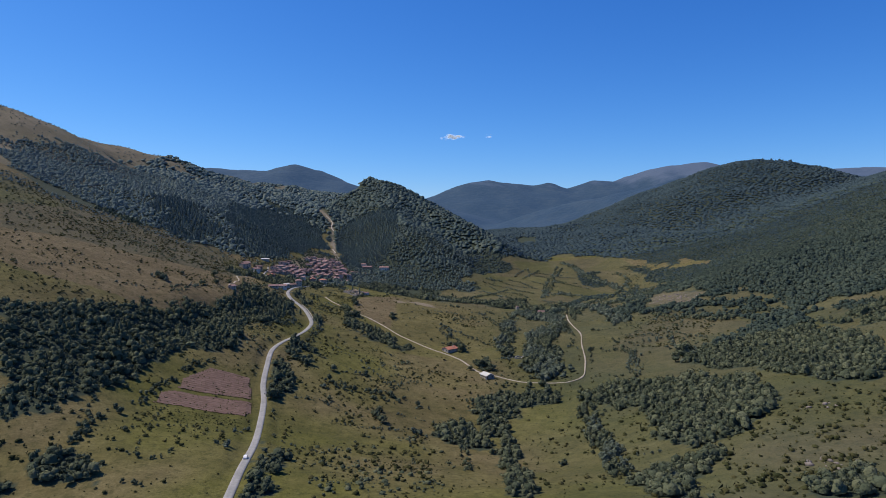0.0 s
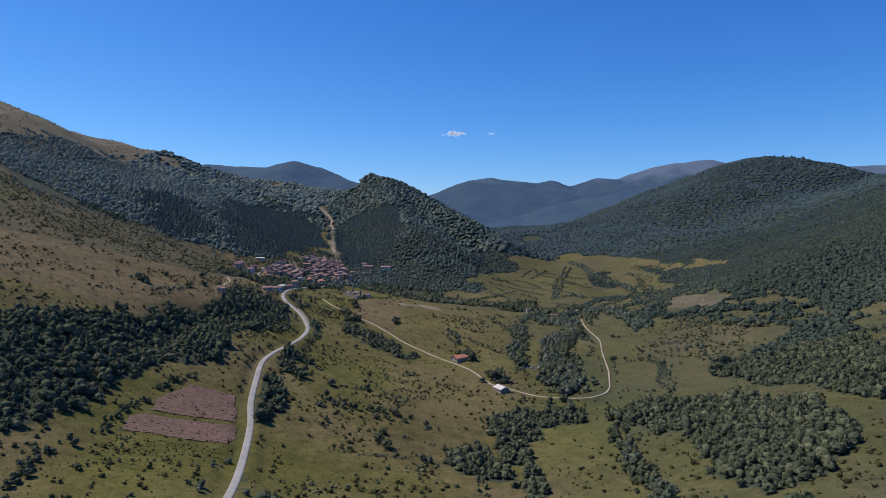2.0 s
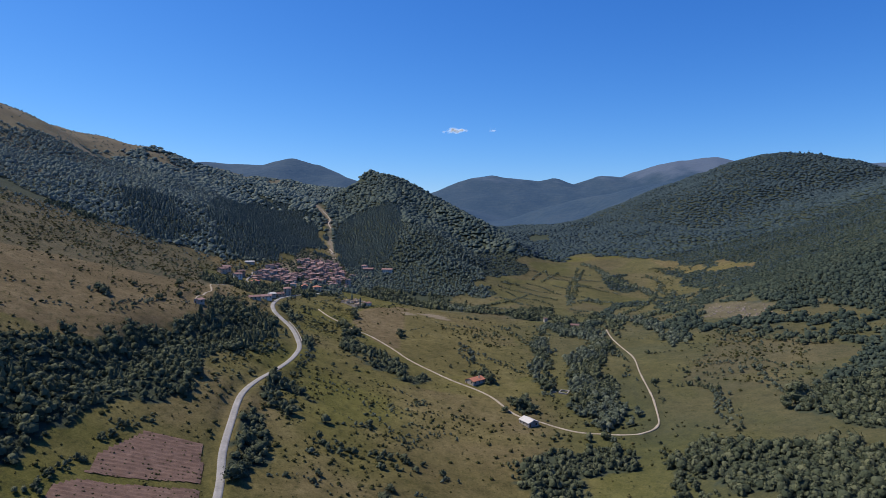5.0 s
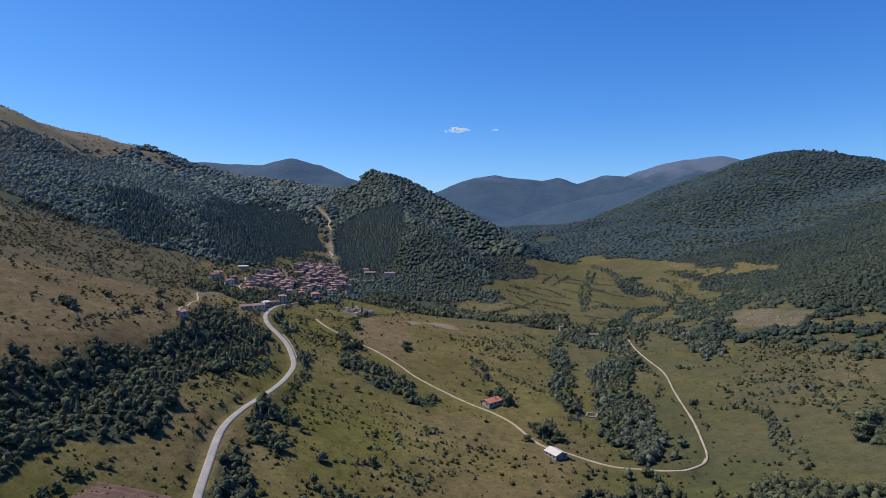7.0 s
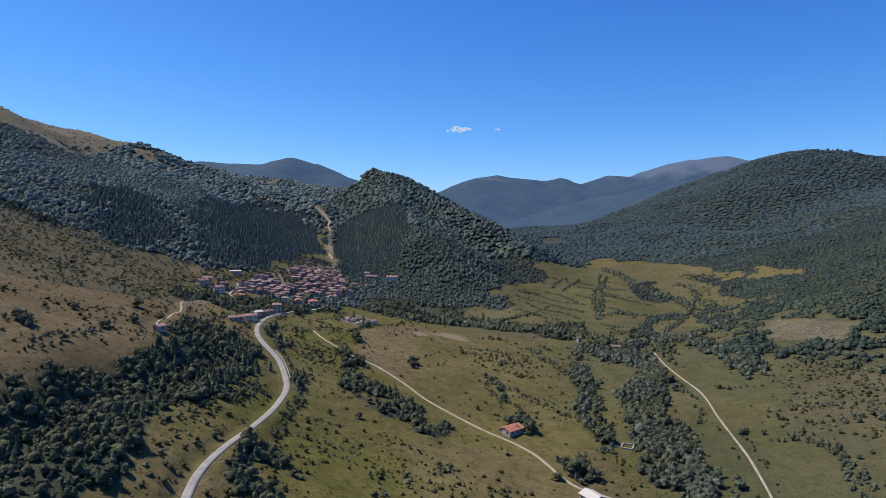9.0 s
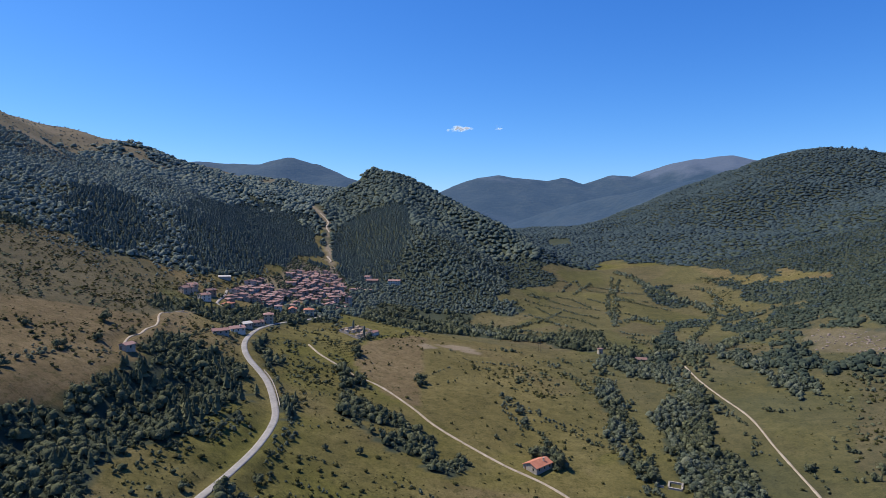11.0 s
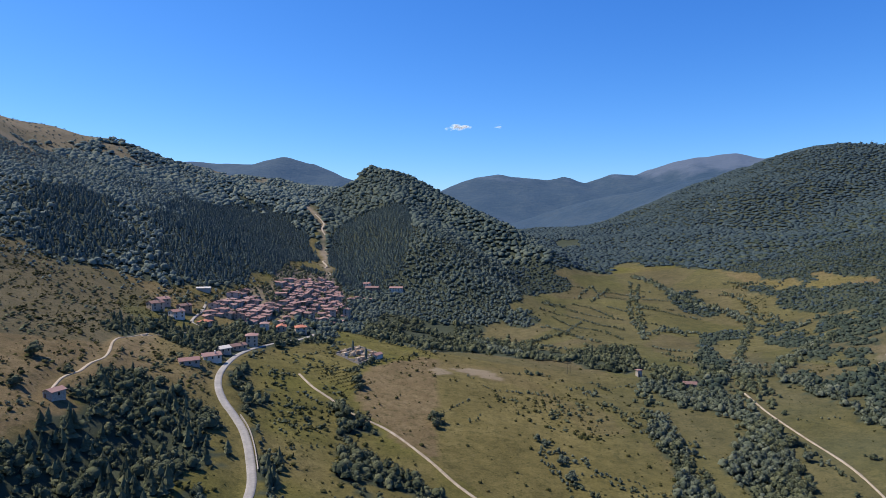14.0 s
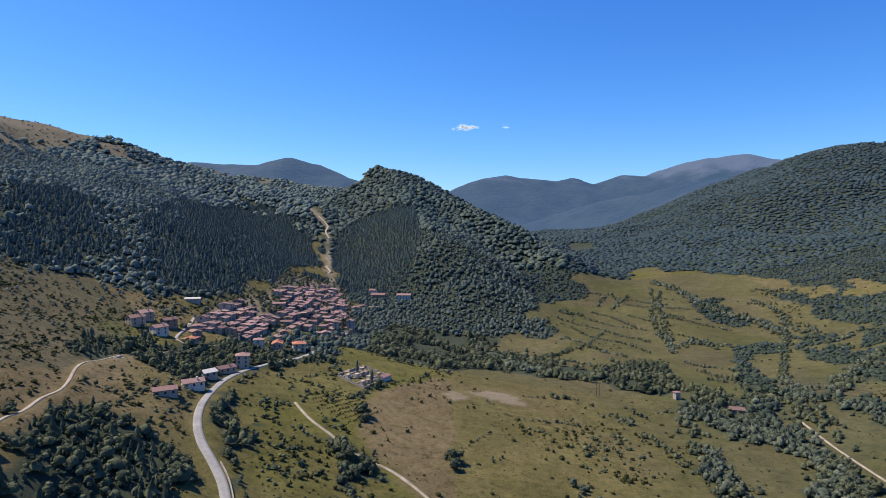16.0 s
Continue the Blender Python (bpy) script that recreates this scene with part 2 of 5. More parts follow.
def cubic_weights(s):
    return np.stack([-0.5 * s + s * s - 0.5 * s**3, 1 - 2.5 * s * s + 1.5 * s**3, 0.5 * s + 2 * s * s - 1.5 * s**3, -0.5 * s * s + 0.5 * s**3])


FAN_U0, FAN_DU, FAN_NU = -0.72, 0.16, 10
FAN_V0, FAN_DV, FAN_NV = math.log(480), 0.185, 10


def lattice_height(X, Y, table):
    """The valley's elevation, on a fan-shaped lattice that widens up the valley."""
    D = np.maximum(Y + 300, 60)
    u = np.clip((X / D - FAN_U0) / FAN_DU, 0, FAN_NU - 1.001)
    v = np.clip((np.log(D) - FAN_V0) / FAN_DV, 0, FAN_NV - 1.001)
    iu, iv = u.astype(int), v.astype(int)
    wu, wv = cubic_weights(u - iu), cubic_weights(v - iv)
    total = 0.0
    for b in range(4):
        for a in range(4):
            total = total + wu[a] * wv[b] * table[np.clip(iv + b - 1, 0, FAN_NV - 1), np.clip(iu + a - 1, 0, FAN_NU - 1)]
    return total


VALLEY = np.array([
    [20, 10, 6, 13, 24, 33, 40, 47, 54, 59],
    [85, 59, 31, 23, 13, 10, 29, 49, 65, 80],
    [147, 110, 76, 25, -4, -15, 20, 51, 76, 104],
    [208, 154, 104, 53, 5, -11, 12, 45, 88, 131],
    [262, 196, 128, 68, 15, -2, 16, 49, 107, 164],
    [306, 236, 153, 73, 31, 4, 20, 84, 137, 202],
    [334, 269, 208, 134, 10, 3, 5, 87, 169, 243],
    [352, 283, 210, 120, 54, 22, 45, 121, 206, 282],
    [360, 283, 203, 128, 79, 63, 94, 165, 242, 314],
    [363, 278, 199, 139, 106, 107, 142, 200, 270, 343],
], float)
LEFT_RIDGE = [(-1001, 1350, 394), (-985, 1560, 377), (-951, 1620, 359), (-883, 1700, 344), (-808, 1780, 320), (-761, 1850, 298), (-699, 1900, 281), (-553, 1850, 241), (-436, 1800, 212), (-356, 1730, 178)]
FAR_PEAK = [(-1804, 3900, 468), (-1437, 3900, 482), (-1237, 3900, 466), (-1042, 3800, 463), (-895, 3800, 496), (-750, 3800, 460), (-566, 3700, 385), (-280, 3600, 311)]
HILL = [(-324, 1780, 164), (-301, 1860, 196), (-261, 1920, 238), (-221, 1950, 273), (-169, 1900, 244), (-89, 1820, 203), (-3, 1720, 163), (62, 1640, 132), (119, 1560, 90)]
RIGHT_RIDGE = [(248, 3300, 129), (448, 3150, 182), (627, 3000, 235), (831, 2850, 278), (966, 2650, 306), (1027, 2450, 324), (1070, 2300, 352), (1116, 2190, 359), (1184, 2120, 344), (1241, 2050, 321), (1333, 1950, 274), (1400, 1750, 327)]
FAR_RANGE = [(-191, 4500, 292), (42, 4500, 386), (197, 4500, 432), (333, 4500, 452), (508, 4500, 425), (664, 4500, 413), (761, 4500, 429), (898, 4500, 394), (1091, 4500, 453), (1228, 4500, 445), (1363, 4500, 492), (1576, 4450, 549), (1864, 4450, 583), (2013, 4400, 552), (2318, 4400, 518), (2956, 4400, 534), (3559, 4300, 555)]
SADDLE = [(-900, 2300, 330), (-692, 2350, 286), (-589, 2350, 272), (-485, 2350, 255), (-382, 2330, 240), (-300, 2250, 225)]
HILL_SPUR = [(-175, 1900, 257), (-139, 1640, 165), (-60, 1430, 112), (-20, 1340, 62)]
LEFT_SPUR = [(-783, 1850, 284), (-560, 1300, 208), (-440, 1150, 160), (-340, 1115, 108), (-295, 1100, 75)]


RAVINE = [(-213, 470), (-206, 520), (-204, 570), (-196, 587), (-192, 612), (-186, 635), (-194, 576), (-188, 610), (-183, 651)]


def land(X, Y):
    """Bare ground height in metres."""
    X, Y = np.asarray(X, float), np.asarray(Y, float)
    h = ridge_height(X, Y, LEFT_RIDGE, 0.50, 60)
    h = smooth_max(h, ridge_height(X, Y, HILL, 0.52, 18), 25)
    h = smooth_max(h, ridge_height(X, Y, RIGHT_RIDGE, 0.40, 60), 30)
    h = smooth_max(h, ridge_height(X, Y, HILL_SPUR, 0.55, 30), 25)
    h = smooth_max(h, ridge_height(X, Y, LEFT_SPUR, 0.5, 50), 80)
    h = smooth_max(h, ridge_height(X, Y, SADDLE, 0.36, 60), 20)
    h = smooth_max(h, ridge_height(X, Y, FAR_PEAK, 0.33, 80), 30)
    h = smooth_max(h, ridge_height(X, Y, FAR_RANGE, 0.35, 60), 30)
    h = smooth_max(lattice_height(X, Y, VALLEY), h, 25)
    h = h - 9 * np.exp(-((away(X, Y, RAVINE) / 17) ** 2))
    return h


# ---- plan: roads, woods, hedges ----
ROAD = [(-52, -180), (-50, -60), (-56, 60), (-66, 125), (-74, 167), (-83, 220), (-87, 250), (-92, 281), (-100, 328), (-112, 383), (-120, 418), (-128, 445), (-134, 476), (-139, 508), (-138, 537), (-134, 571), (-132, 605), (-134, 640), (-142, 667), (-152, 691), (-162, 707), (-172, 721), (-181, 739), (-188, 761), (-192, 785), (-194, 812), (-192, 834), (-187, 852), (-179, 872), (-169, 890), (-163, 911)]
LANE = [(-150, 801), (-138, 783), (-125, 770), (-108, 754), (-87, 742), (-65, 717), (-48, 691), (-26, 666), (-9, 648), (8, 633), (19, 619), (25, 606), (30, 592), (37, 580), (51, 570), (61, 561), (73, 552), (86, 547), (101, 541), (110, 539), (121, 543), (125, 549)]
FARM_TRACK = [(110, 539), (121, 543), (128, 554), (135, 580), (141, 606), (146, 636), (152, 671), (162, 721), (164, 770), (167, 815), (174, 862)]
HILL_TRACK = [(-225, 658), (-232, 681), (-232, 694), (-235, 710), (-236, 724), (-240, 737), (-246, 751), (-250, 761), (-253, 773), (-252, 786), (-252, 809), (-250, 795), (-247, 815), (-241, 839), (-235, 859), (-225, 882)]
GULLY = [(-218, 1303), (-235, 1369), (-256, 1478), (-272, 1566), (-284, 1617), (-304, 1658), (-330, 1689)]
PLOUGHED = [[(-165, 441), (-138, 448), (-127, 416), (-142, 408), (-169, 396), (-173, 411)], [(-174, 381), (-169, 391), (-141, 404), (-125, 412), (-121, 395), (-122, 384), (-155, 371), (-169, 362)]]
CROP = [(-168, 358), (-122, 379), (-116, 362), (-166, 327)]
WOODS, SCRUB, HEDGES = {}, {}, []


def wood(name, *outline):
    """A stretch of closed woodland."""
    WOODS[name] = list(outline)


def scrub(name, *outline):
    """A stretch of pasture that bushes have overgrown."""
    SCRUB[name] = list(outline)


def hedge(wide, *line):
    """A row of bushes and trees along a field's edge."""
    HEDGES.append((wide, list(line)))


wood("hill", (-215, 1262), (-242, 1424), (-284, 1630), (-330, 1760), (-340, 1900), (-223, 1908), (-95, 1764), (17, 1661), (90, 1555), (138, 1447), (162, 1430), (64, 1311), (16, 1232), (-19, 1132), (-113, 1065), (-147, 963), (-158, 1200))
wood("mountain", (-528, 833), (-452, 872), (-397, 907), (-358, 942), (-307, 953), (-254, 1007), (-228, 1174), (-244, 1324), (-290, 1594), (-352, 1730), (-330, 1900), (-260, 2300), (-300, 2545), (-1000, 2545), (-740, 1950), (-850, 1800), (-900, 1560), (-860, 1250), (-720, 1000))
wood("east", (105, 1479), (225, 1510), (336, 1659), (402, 1535), (412, 1364), (436, 1272), (420, 1148), (383, 920), (387, 769), (412, 632), (452, 508), (600, 420), (1500, 1500), (1700, 2100), (1300, 2300), (1150, 2500), (1000, 2900), (700, 3100), (-300, 3100), (-300, 2000), (-62, 1694))
wood("shrubland", (352, 1108), (454, 1087), (401, 560), (337, 470), (329, 645), (288, 756))
wood("ravine", (-283, 399), (-275, 420), (-262, 457), (-246, 491), (-228, 522), (-214, 588), (-215, 622), (-204, 678), (-166, 648), (-158, 597), (-173, 557), (-174, 507), (-180, 481), (-189, 460), (-193, 439), (-194, 408), (-193, 377), (-192, 355), (-192, 341), (-199, 335), (-202, 320), (-210, 306), (-215, 301))
wood("ravine2", (-235, 497), (-230, 513), (-224, 531), (-217, 562), (-214, 597), (-214, 648), (-198, 720), (-174, 700), (-158, 667), (-161, 619), (-169, 599), (-175, 562), (-174, 537), (-161, 520), (-157, 492), (-166, 478), (-179, 466), (-191, 452), (-197, 442))
wood("ravine3", (-224, 670), (-224, 698), (-223, 721), (-206, 713), (-185, 700), (-172, 688), (-161, 673), (-201, 638))
wood("clump", (-182, 268), (-181, 278), (-170, 280), (-150, 273), (-146, 262), (-161, 261), (-174, 263))
wood("clump2", (-189, 264), (-179, 258), (-173, 247), (-178, 248))
wood("roadside", (-130, 471), (-119, 482), (-109, 448), (-113, 416), (-120, 428))
wood("roadside2", (-102, 349), (-88, 332), (-76, 293), (-68, 254), (-78, 252), (-85, 284))
wood("roadside3", (-134, 527), (-128, 559), (-110, 544), (-100, 519), (-108, 503), (-126, 511))
wood("roadside4", (-134, 524), (-124, 564), (-107, 547), (-94, 527), (-80, 515), (-90, 505), (-109, 516), (-122, 512))
wood("roadside5", (-128, 484), (-118, 491), (-111, 473), (-123, 465))
wood("roadside6", (-186, 768), (-181, 777), (-169, 760), (-163, 732), (-164, 724), (-173, 739))
wood("roadside7", (-182, 789), (-175, 807), (-161, 767), (-155, 740), (-155, 725), (-165, 746))
wood("roadside8", (-153, 696), (-149, 705), (-141, 689), (-149, 683))
wood("lanebank", (-113, 713), (-94, 706), (-70, 694), (-47, 668), (-26, 641), (-37, 615), (-61, 635), (-82, 645), (-102, 669))
wood("lanebank2", (-128, 766), (-117, 769), (-106, 752), (-98, 733), (-89, 720), (-103, 713), (-116, 734))
wood("village_foot", (-264, 848), (-247, 852), (-237, 883), (-218, 907), (-198, 925), (-181, 969), (-161, 1016), (-139, 893), (-155, 887), (-172, 860), (-186, 842), (-194, 814), (-199, 783), (-215, 788), (-240, 801))
wood("village_back", (-265, 932), (-261, 955), (-247, 997), (-240, 1021), (-238, 1000), (-247, 968), (-252, 942), (-249, 914))
wood("cemetery_hedge", (-120, 823), (-114, 840), (-105, 862), (-103, 880), (-106, 887), (-115, 850), (-122, 830))
wood("village_foot2", (-279, 797), (-275, 830), (-259, 840), (-251, 819), (-256, 789), (-266, 780))
wood("cliff", (-170, 1108), (-167, 1220), (-114, 1268), (-66, 1236), (-66, 937), (-95, 949), (-132, 956), (-151, 958))
wood("hillbelt", (-66, 947), (-33, 994), (-8, 995), (17, 963), (43, 979), (67, 976), (73, 946), (108, 931), (117, 932), (136, 988), (146, 1036), (121, 1059), (100, 1044), (75, 1010), (54, 1029), (49, 1059), (18, 1079), (-7, 1129), (-23, 1169), (-66, 1152))
wood("willowbank", (111, 916), (142, 928), (156, 920), (178, 930), (185, 918), (165, 869), (149, 819), (150, 808), (140, 815), (131, 829), (115, 840), (109, 867), (106, 885))
wood("willowbank2", (175, 942), (210, 1036), (266, 1156), (298, 1169), (330, 1167), (305, 1116), (265, 1115), (226, 1035), (217, 978), (195, 938))
wood("willowbank3", (306, 1390), (342, 1374), (327, 1287), (340, 1253), (311, 1236), (289, 1269), (296, 1342))
wood("thicket", (23, 1225), (63, 1255), (79, 1221), (56, 1172), (26, 1192))
wood("eastclump", (319, 1114), (365, 1110), (310, 1025), (300, 1062))
wood("eastwood", (420, 1277), (458, 1278), (470, 1229), (463, 1192), (413, 1121), (417, 1161), (404, 1226))
wood("eastgrove", (126, 510), (145, 512), (158, 467), (190, 442), (205, 415), (194, 354), (180, 322), (160, 318), (148, 304), (127, 302), (121, 315), (118, 334), (134, 387), (133, 414), (118, 462))
wood("eastgrove2", (90, 280), (106, 288), (120, 283), (130, 284), (128, 274), (109, 258), (93, 224), (75, 239))
wood("eastgrove3", (202, 516), (219, 552), (252, 576), (289, 600), (325, 637), (337, 597), (314, 499), (294, 408), (242, 336), (222, 347), (217, 382), (225, 447), (209, 487))
wood("eastgrove4", (134, 220), (147, 228), (164, 226), (145, 200), (126, 207))
wood("streamwood", (27, 506), (47, 522), (74, 509), (99, 515), (92, 494), (66, 483), (51, 466), (49, 426), (50, 389), (43, 301), (39, 263), (29, 266), (36, 343), (40, 415), (31, 459), (24, 480))
wood("streamwood2", (1, 449), (21, 461), (27, 420), (33, 403), (22, 402), (1, 406))
wood("willowpatch", (90, 640), (113, 690), (126, 662), (113, 580), (95, 551), (86, 572))
wood("shrubwood", (349, 1242), (421, 1105), (361, 764), (350, 675), (296, 691), (281, 736), (267, 794), (260, 897))
scrub("roadslope", (-174, 560), (-166, 599), (-152, 639), (-140, 625), (-142, 549), (-143, 516), (-146, 489), (-157, 491), (-161, 520))
scrub("meadow_shrubs", (-76, 568), (-37, 590), (-23, 547), (-41, 527), (-64, 522))
scrub("eastslope", (133, 284), (183, 322), (220, 305), (145, 200), (94, 223))
scrub("eastmeadow", (121, 413), (134, 384), (110, 311), (93, 306))
scrub("terrace", (-160, 768), (-132, 771), (-119, 721), (-141, 701))
scrub("orchardbank", (-146, 796), (-124, 792), (-109, 777), (-123, 769))
scrub("slopescrub", (-352, 851), (-336, 884), (-288, 899), (-272, 858), (-286, 803), (-314, 798))
scrub("slopescrub2", (-593, 842), (-554, 943), (-428, 907), (-341, 939), (-282, 912), (-253, 750), (-287, 701), (-340, 646), (-378, 604), (-399, 565))
scrub("slopescrub3", (-431, 776), (-394, 816), (-357, 876), (-305, 911), (-277, 811), (-296, 732), (-314, 682), (-350, 660))
scrub("greenslope", (-250, 784), (-216, 790), (-189, 759), (-158, 692), (-168, 689), (-192, 717), (-220, 739))
scrub("knoll", (-19, 823), (31, 863), (46, 812), (48, 770), (11, 775), (-13, 795))
scrub("eastpasture", (232, 761), (303, 760), (309, 678), (235, 574), (212, 590), (227, 633), (197, 666))
scrub("eastpasture2", (234, 929), (387, 1084), (223, 853), (208, 867))
scrub("northeast", (403, 1396), (432, 1312), (357, 1158), (354, 1223))
scrub("frontmeadow", (-74, 367), (-30, 409), (1, 401), (1, 265), (-61, 255))
hedge(6, (-192, 341), (-183, 316), (-175, 298), (-180, 286))
hedge(6, (-177, 344), (-179, 317), (-175, 301))
hedge(5, (-174, 439), (-174, 395), (-173, 349))
hedge(7, (-176, 436), (-168, 450))
hedge(4, (-154, 290), (-144, 285), (-133, 285), (-131, 298))
hedge(6, (-126, 318), (-118, 318), (-110, 314))
hedge(5, (-133, 261), (-126, 256))
hedge(6, (-115, 352), (-112, 362), (-113, 386))
hedge(5, (-90, 286), (-92, 314))
hedge(8, (-89, 483), (-71, 484), (-45, 484), (-27, 486))
hedge(3, (-104, 436), (-89, 441), (-73, 441))
hedge(2.5, (-72, 410), (-53, 410), (-35, 418))
hedge(3, (-38, 510), (-29, 524), (-20, 532))
hedge(6, (-24, 424), (1, 419))
hedge(2, (-21, 408), (-15, 346))
hedge(5, (-162, 724), (-133, 665), (-122, 616), (-122, 569))
hedge(5, (-142, 768), (-119, 751), (-102, 700))
hedge(7, (-163, 564), (-156, 590), (-147, 622))
hedge(8, (97, 815), (89, 764), (78, 700), (70, 661), (62, 609))
hedge(20, (206, 929), (145, 773), (119, 707), (105, 655), (94, 605), (100, 578), (90, 542))
hedge(8, (35, 611), (42, 589))
hedge(5, (51, 575), (68, 560), (85, 544))
hedge(9, (51, 543), (57, 539))
hedge(4, (153, 683), (151, 619), (133, 569))
hedge(5, (156, 639), (162, 633))
hedge(5, (180, 640), (179, 615), (180, 581), (166, 551), (163, 526))
hedge(9, (179, 628), (183, 622))
hedge(6, (258, 760), (259, 718), (275, 706))
hedge(6, (188, 665), (214, 659), (231, 639))
hedge(7, (233, 629), (219, 585), (214, 544))
hedge(8, (0, 760), (9, 739), (11, 707))
hedge(4, (35, 716), (50, 690), (69, 676))
hedge(5, (43, 874), (67, 833), (75, 754))
hedge(4, (48, 1074), (88, 1024), (127, 995))
hedge(14, (-27, 1152), (26, 977), (98, 990), (152, 921))
hedge(9, (128, 877), (158, 872), (181, 851))
hedge(8, (18, 660), (25, 650))
hedge(12, (108, 902), (90, 832), (83, 791), (80, 763))
hedge(16, (138, 810), (147, 792), (139, 765))
hedge(7, (340, 1185), (265, 1053), (213, 949), (179, 863), (162, 823))
hedge(12, (337, 1193), (344, 1246), (331, 1279), (316, 1314), (311, 1381), (307, 1462), (296, 1511))
hedge(3, (124, 1419), (177, 1419), (223, 1398), (263, 1365))
hedge(8, (274, 1432), (243, 1330), (207, 1207), (181, 1118))
hedge(3, (120, 1319), (153, 1262), (195, 1235))
hedge(6, (176, 1348), (204, 1391), (223, 1421))
hedge(3, (96, 1237), (117, 1180), (143, 1153), (155, 1113))
hedge(3, (240, 1298), (265, 1266), (295, 1234))
hedge(3, (256, 1345), (315, 1330))
hedge(8, (224, 1181), (266, 1156))
hedge(7, (31, 1088), (64, 1112), (88, 1137))
hedge(4, (-1, 1124), (27, 1061))
hedge(7, (94, 1305), (128, 1316))
hedge(4, (174, 1032), (177, 1009), (186, 984))
hedge(6, (361, 1236), (377, 1191), (352, 1150))
hedge(6, (379, 1346), (382, 1250))
hedge(12, (200, 886), (247, 935), (312, 1006), (350, 1031))
hedge(8, (227, 873), (223, 853))
hedge(6, (411, 1394), (440, 1325), (462, 1336))
hedge(9, (56, 871), (62, 841), (67, 808), (72, 779))
hedge(7, (68, 899), (75, 870))
hedge(4, (71, 881), (99, 893))
hedge(3, (-37, 865), (-24, 844), (-2, 844), (28, 849))
hedge(5, (-7, 892), (24, 902), (38, 892))
hedge(3, (-117, 838), (-101, 864), (-76, 904))
hedge(6, (-121, 826), (-109, 848))
hedge(9, (-115, 801), (-107, 799))
hedge(6, (-61, 768), (-57, 765))
hedge(5, (-40, 774), (-32, 783))
hedge(6, (-150, 799), (-134, 782), (-124, 776))
hedge(6, (-113, 761), (-100, 754), (-88, 737))
hedge(6, (-247, 815), (-226, 811))
hedge(5, (-193, 755), (-195, 775))
hedge(10, (115, 483), (98, 404), (94, 354), (85, 290))
hedge(5, (118, 520), (105, 462), (103, 433))
hedge(6, (91, 838), (79, 701), (67, 612))
hedge(6, (14, 400), (16, 342))
hedge(6, (69, 353), (71, 346))
hedge(6, (188, 608), (173, 543), (161, 506))
hedge(5, (137, 375), (124, 351))
hedge(3, (100, 311), (108, 306))
hedge(5, (113, 443), (125, 429))
hedge(4, (203, 655), (243, 652), (259, 605))
hedge(5, (2, 675), (12, 705), (29, 660))
hedge(4, (-72, 558), (-37, 501))
hedge(3, (-34, 453), (1, 446))
hedge(4, (-330, 535), (-310, 541), (-297, 553))
hedge(3, (-336, 475), (-322, 493), (-318, 523))
hedge(5, (-249, 570), (-242, 619), (-224, 647))
hedge(3, (-277, 524), (-250, 548))
hedge(6, (-245, 551), (-240, 580), (-239, 626))
hedge(7, (-288, 579), (-284, 586))
hedge(9, (-271, 584), (-260, 586))

wood("ravine_bank", (-215, 669), (-219, 713), (-197, 715), (-169, 690), (-149, 664), (-141, 632), (-149, 619), (-160, 613), (-165, 603), (-178, 589), (-187, 603))
wood("road_grove", (-188, 781), (-183, 818), (-161, 769), (-151, 714), (-156, 708), (-172, 740))
wood("road_grove2", (-142, 671), (-135, 678), (-125, 652), (-131, 639))
wood("lane_grove", (-111, 703), (-97, 708), (-79, 687), (-63, 667), (-50, 653), (-50, 638), (-68, 646), (-89, 667), (-105, 678))
wood("stream_grove", (81, 801), (97, 812), (83, 745), (78, 710), (69, 668), (57, 659), (65, 710), (72, 755))
wood("willow_grove", (116, 753), (149, 805), (149, 778), (119, 706), (107, 693), (98, 709), (98, 735))
wood("willow_grove2", (100, 672), (118, 678), (122, 663), (119, 653), (93, 658))
wood("willow_grove3", (106, 723), (158, 811), (154, 772), (122, 694), (118, 651), (105, 626), (111, 600), (103, 565), (84, 579), (80, 614), (90, 656))
wood("east_bushes", (210, 887), (269, 952), (304, 938), (279, 865), (284, 814), (222, 727), (207, 734), (208, 784), (217, 828))
hedge(6, (-162, 573), (-153, 597), (-146, 622))
hedge(6, (-132, 634), (-126, 597))
hedge(4, (-1, 744), (20, 740), (24, 724), (35, 709))
hedge(3, (-2, 730), (7, 705))
hedge(3, (39, 702), (48, 688), (61, 679))
hedge(6, (162, 804), (158, 764), (151, 705), (139, 663))
hedge(3, (177, 794), (200, 791))
hedge(4, (158, 719), (157, 696))
hedge(3, (177, 732), (194, 720), (219, 723))
hedge(8, (320, 1115), (343, 1105), (360, 1086))
hedge(7, (94, 824), (80, 725), (63, 638), (60, 614))
hedge(8, (32, 615), (41, 588))
hedge(5, (-1, 739), (6, 716), (13, 705))
hedge(3, (14, 718), (40, 717), (54, 700), (65, 679))
hedge(5, (145, 663), (143, 633), (138, 609), (133, 580))
hedge(8, (181, 654), (199, 634), (237, 629))
hedge(4, (174, 621), (180, 592), (170, 558))
hedge(5, (-167, 541), (-160, 565), (-149, 600))
hedge(2, (-121, 578), (-103, 582), (-85, 581), (-61, 579), (-35, 576))
hedge(2, (-59, 554), (-35, 560))
hedge(2, (-131, 687), (-110, 708))
hedge(2, (-126, 640), (-96, 658))
hedge(2, (-66, 768), (-51, 791), (-37, 812))
hedge(3, (-111, 609), (-82, 613), (-51, 601), (-28, 585))
hedge(2, (-93, 534), (-62, 517), (-28, 507))
hedge(2, (-99, 360), (-69, 340), (-52, 353))
hedge(2, (-167, 381), (-153, 320), (-143, 289))
hedge(2, (-166, 311), (-140, 339), (-112, 347))
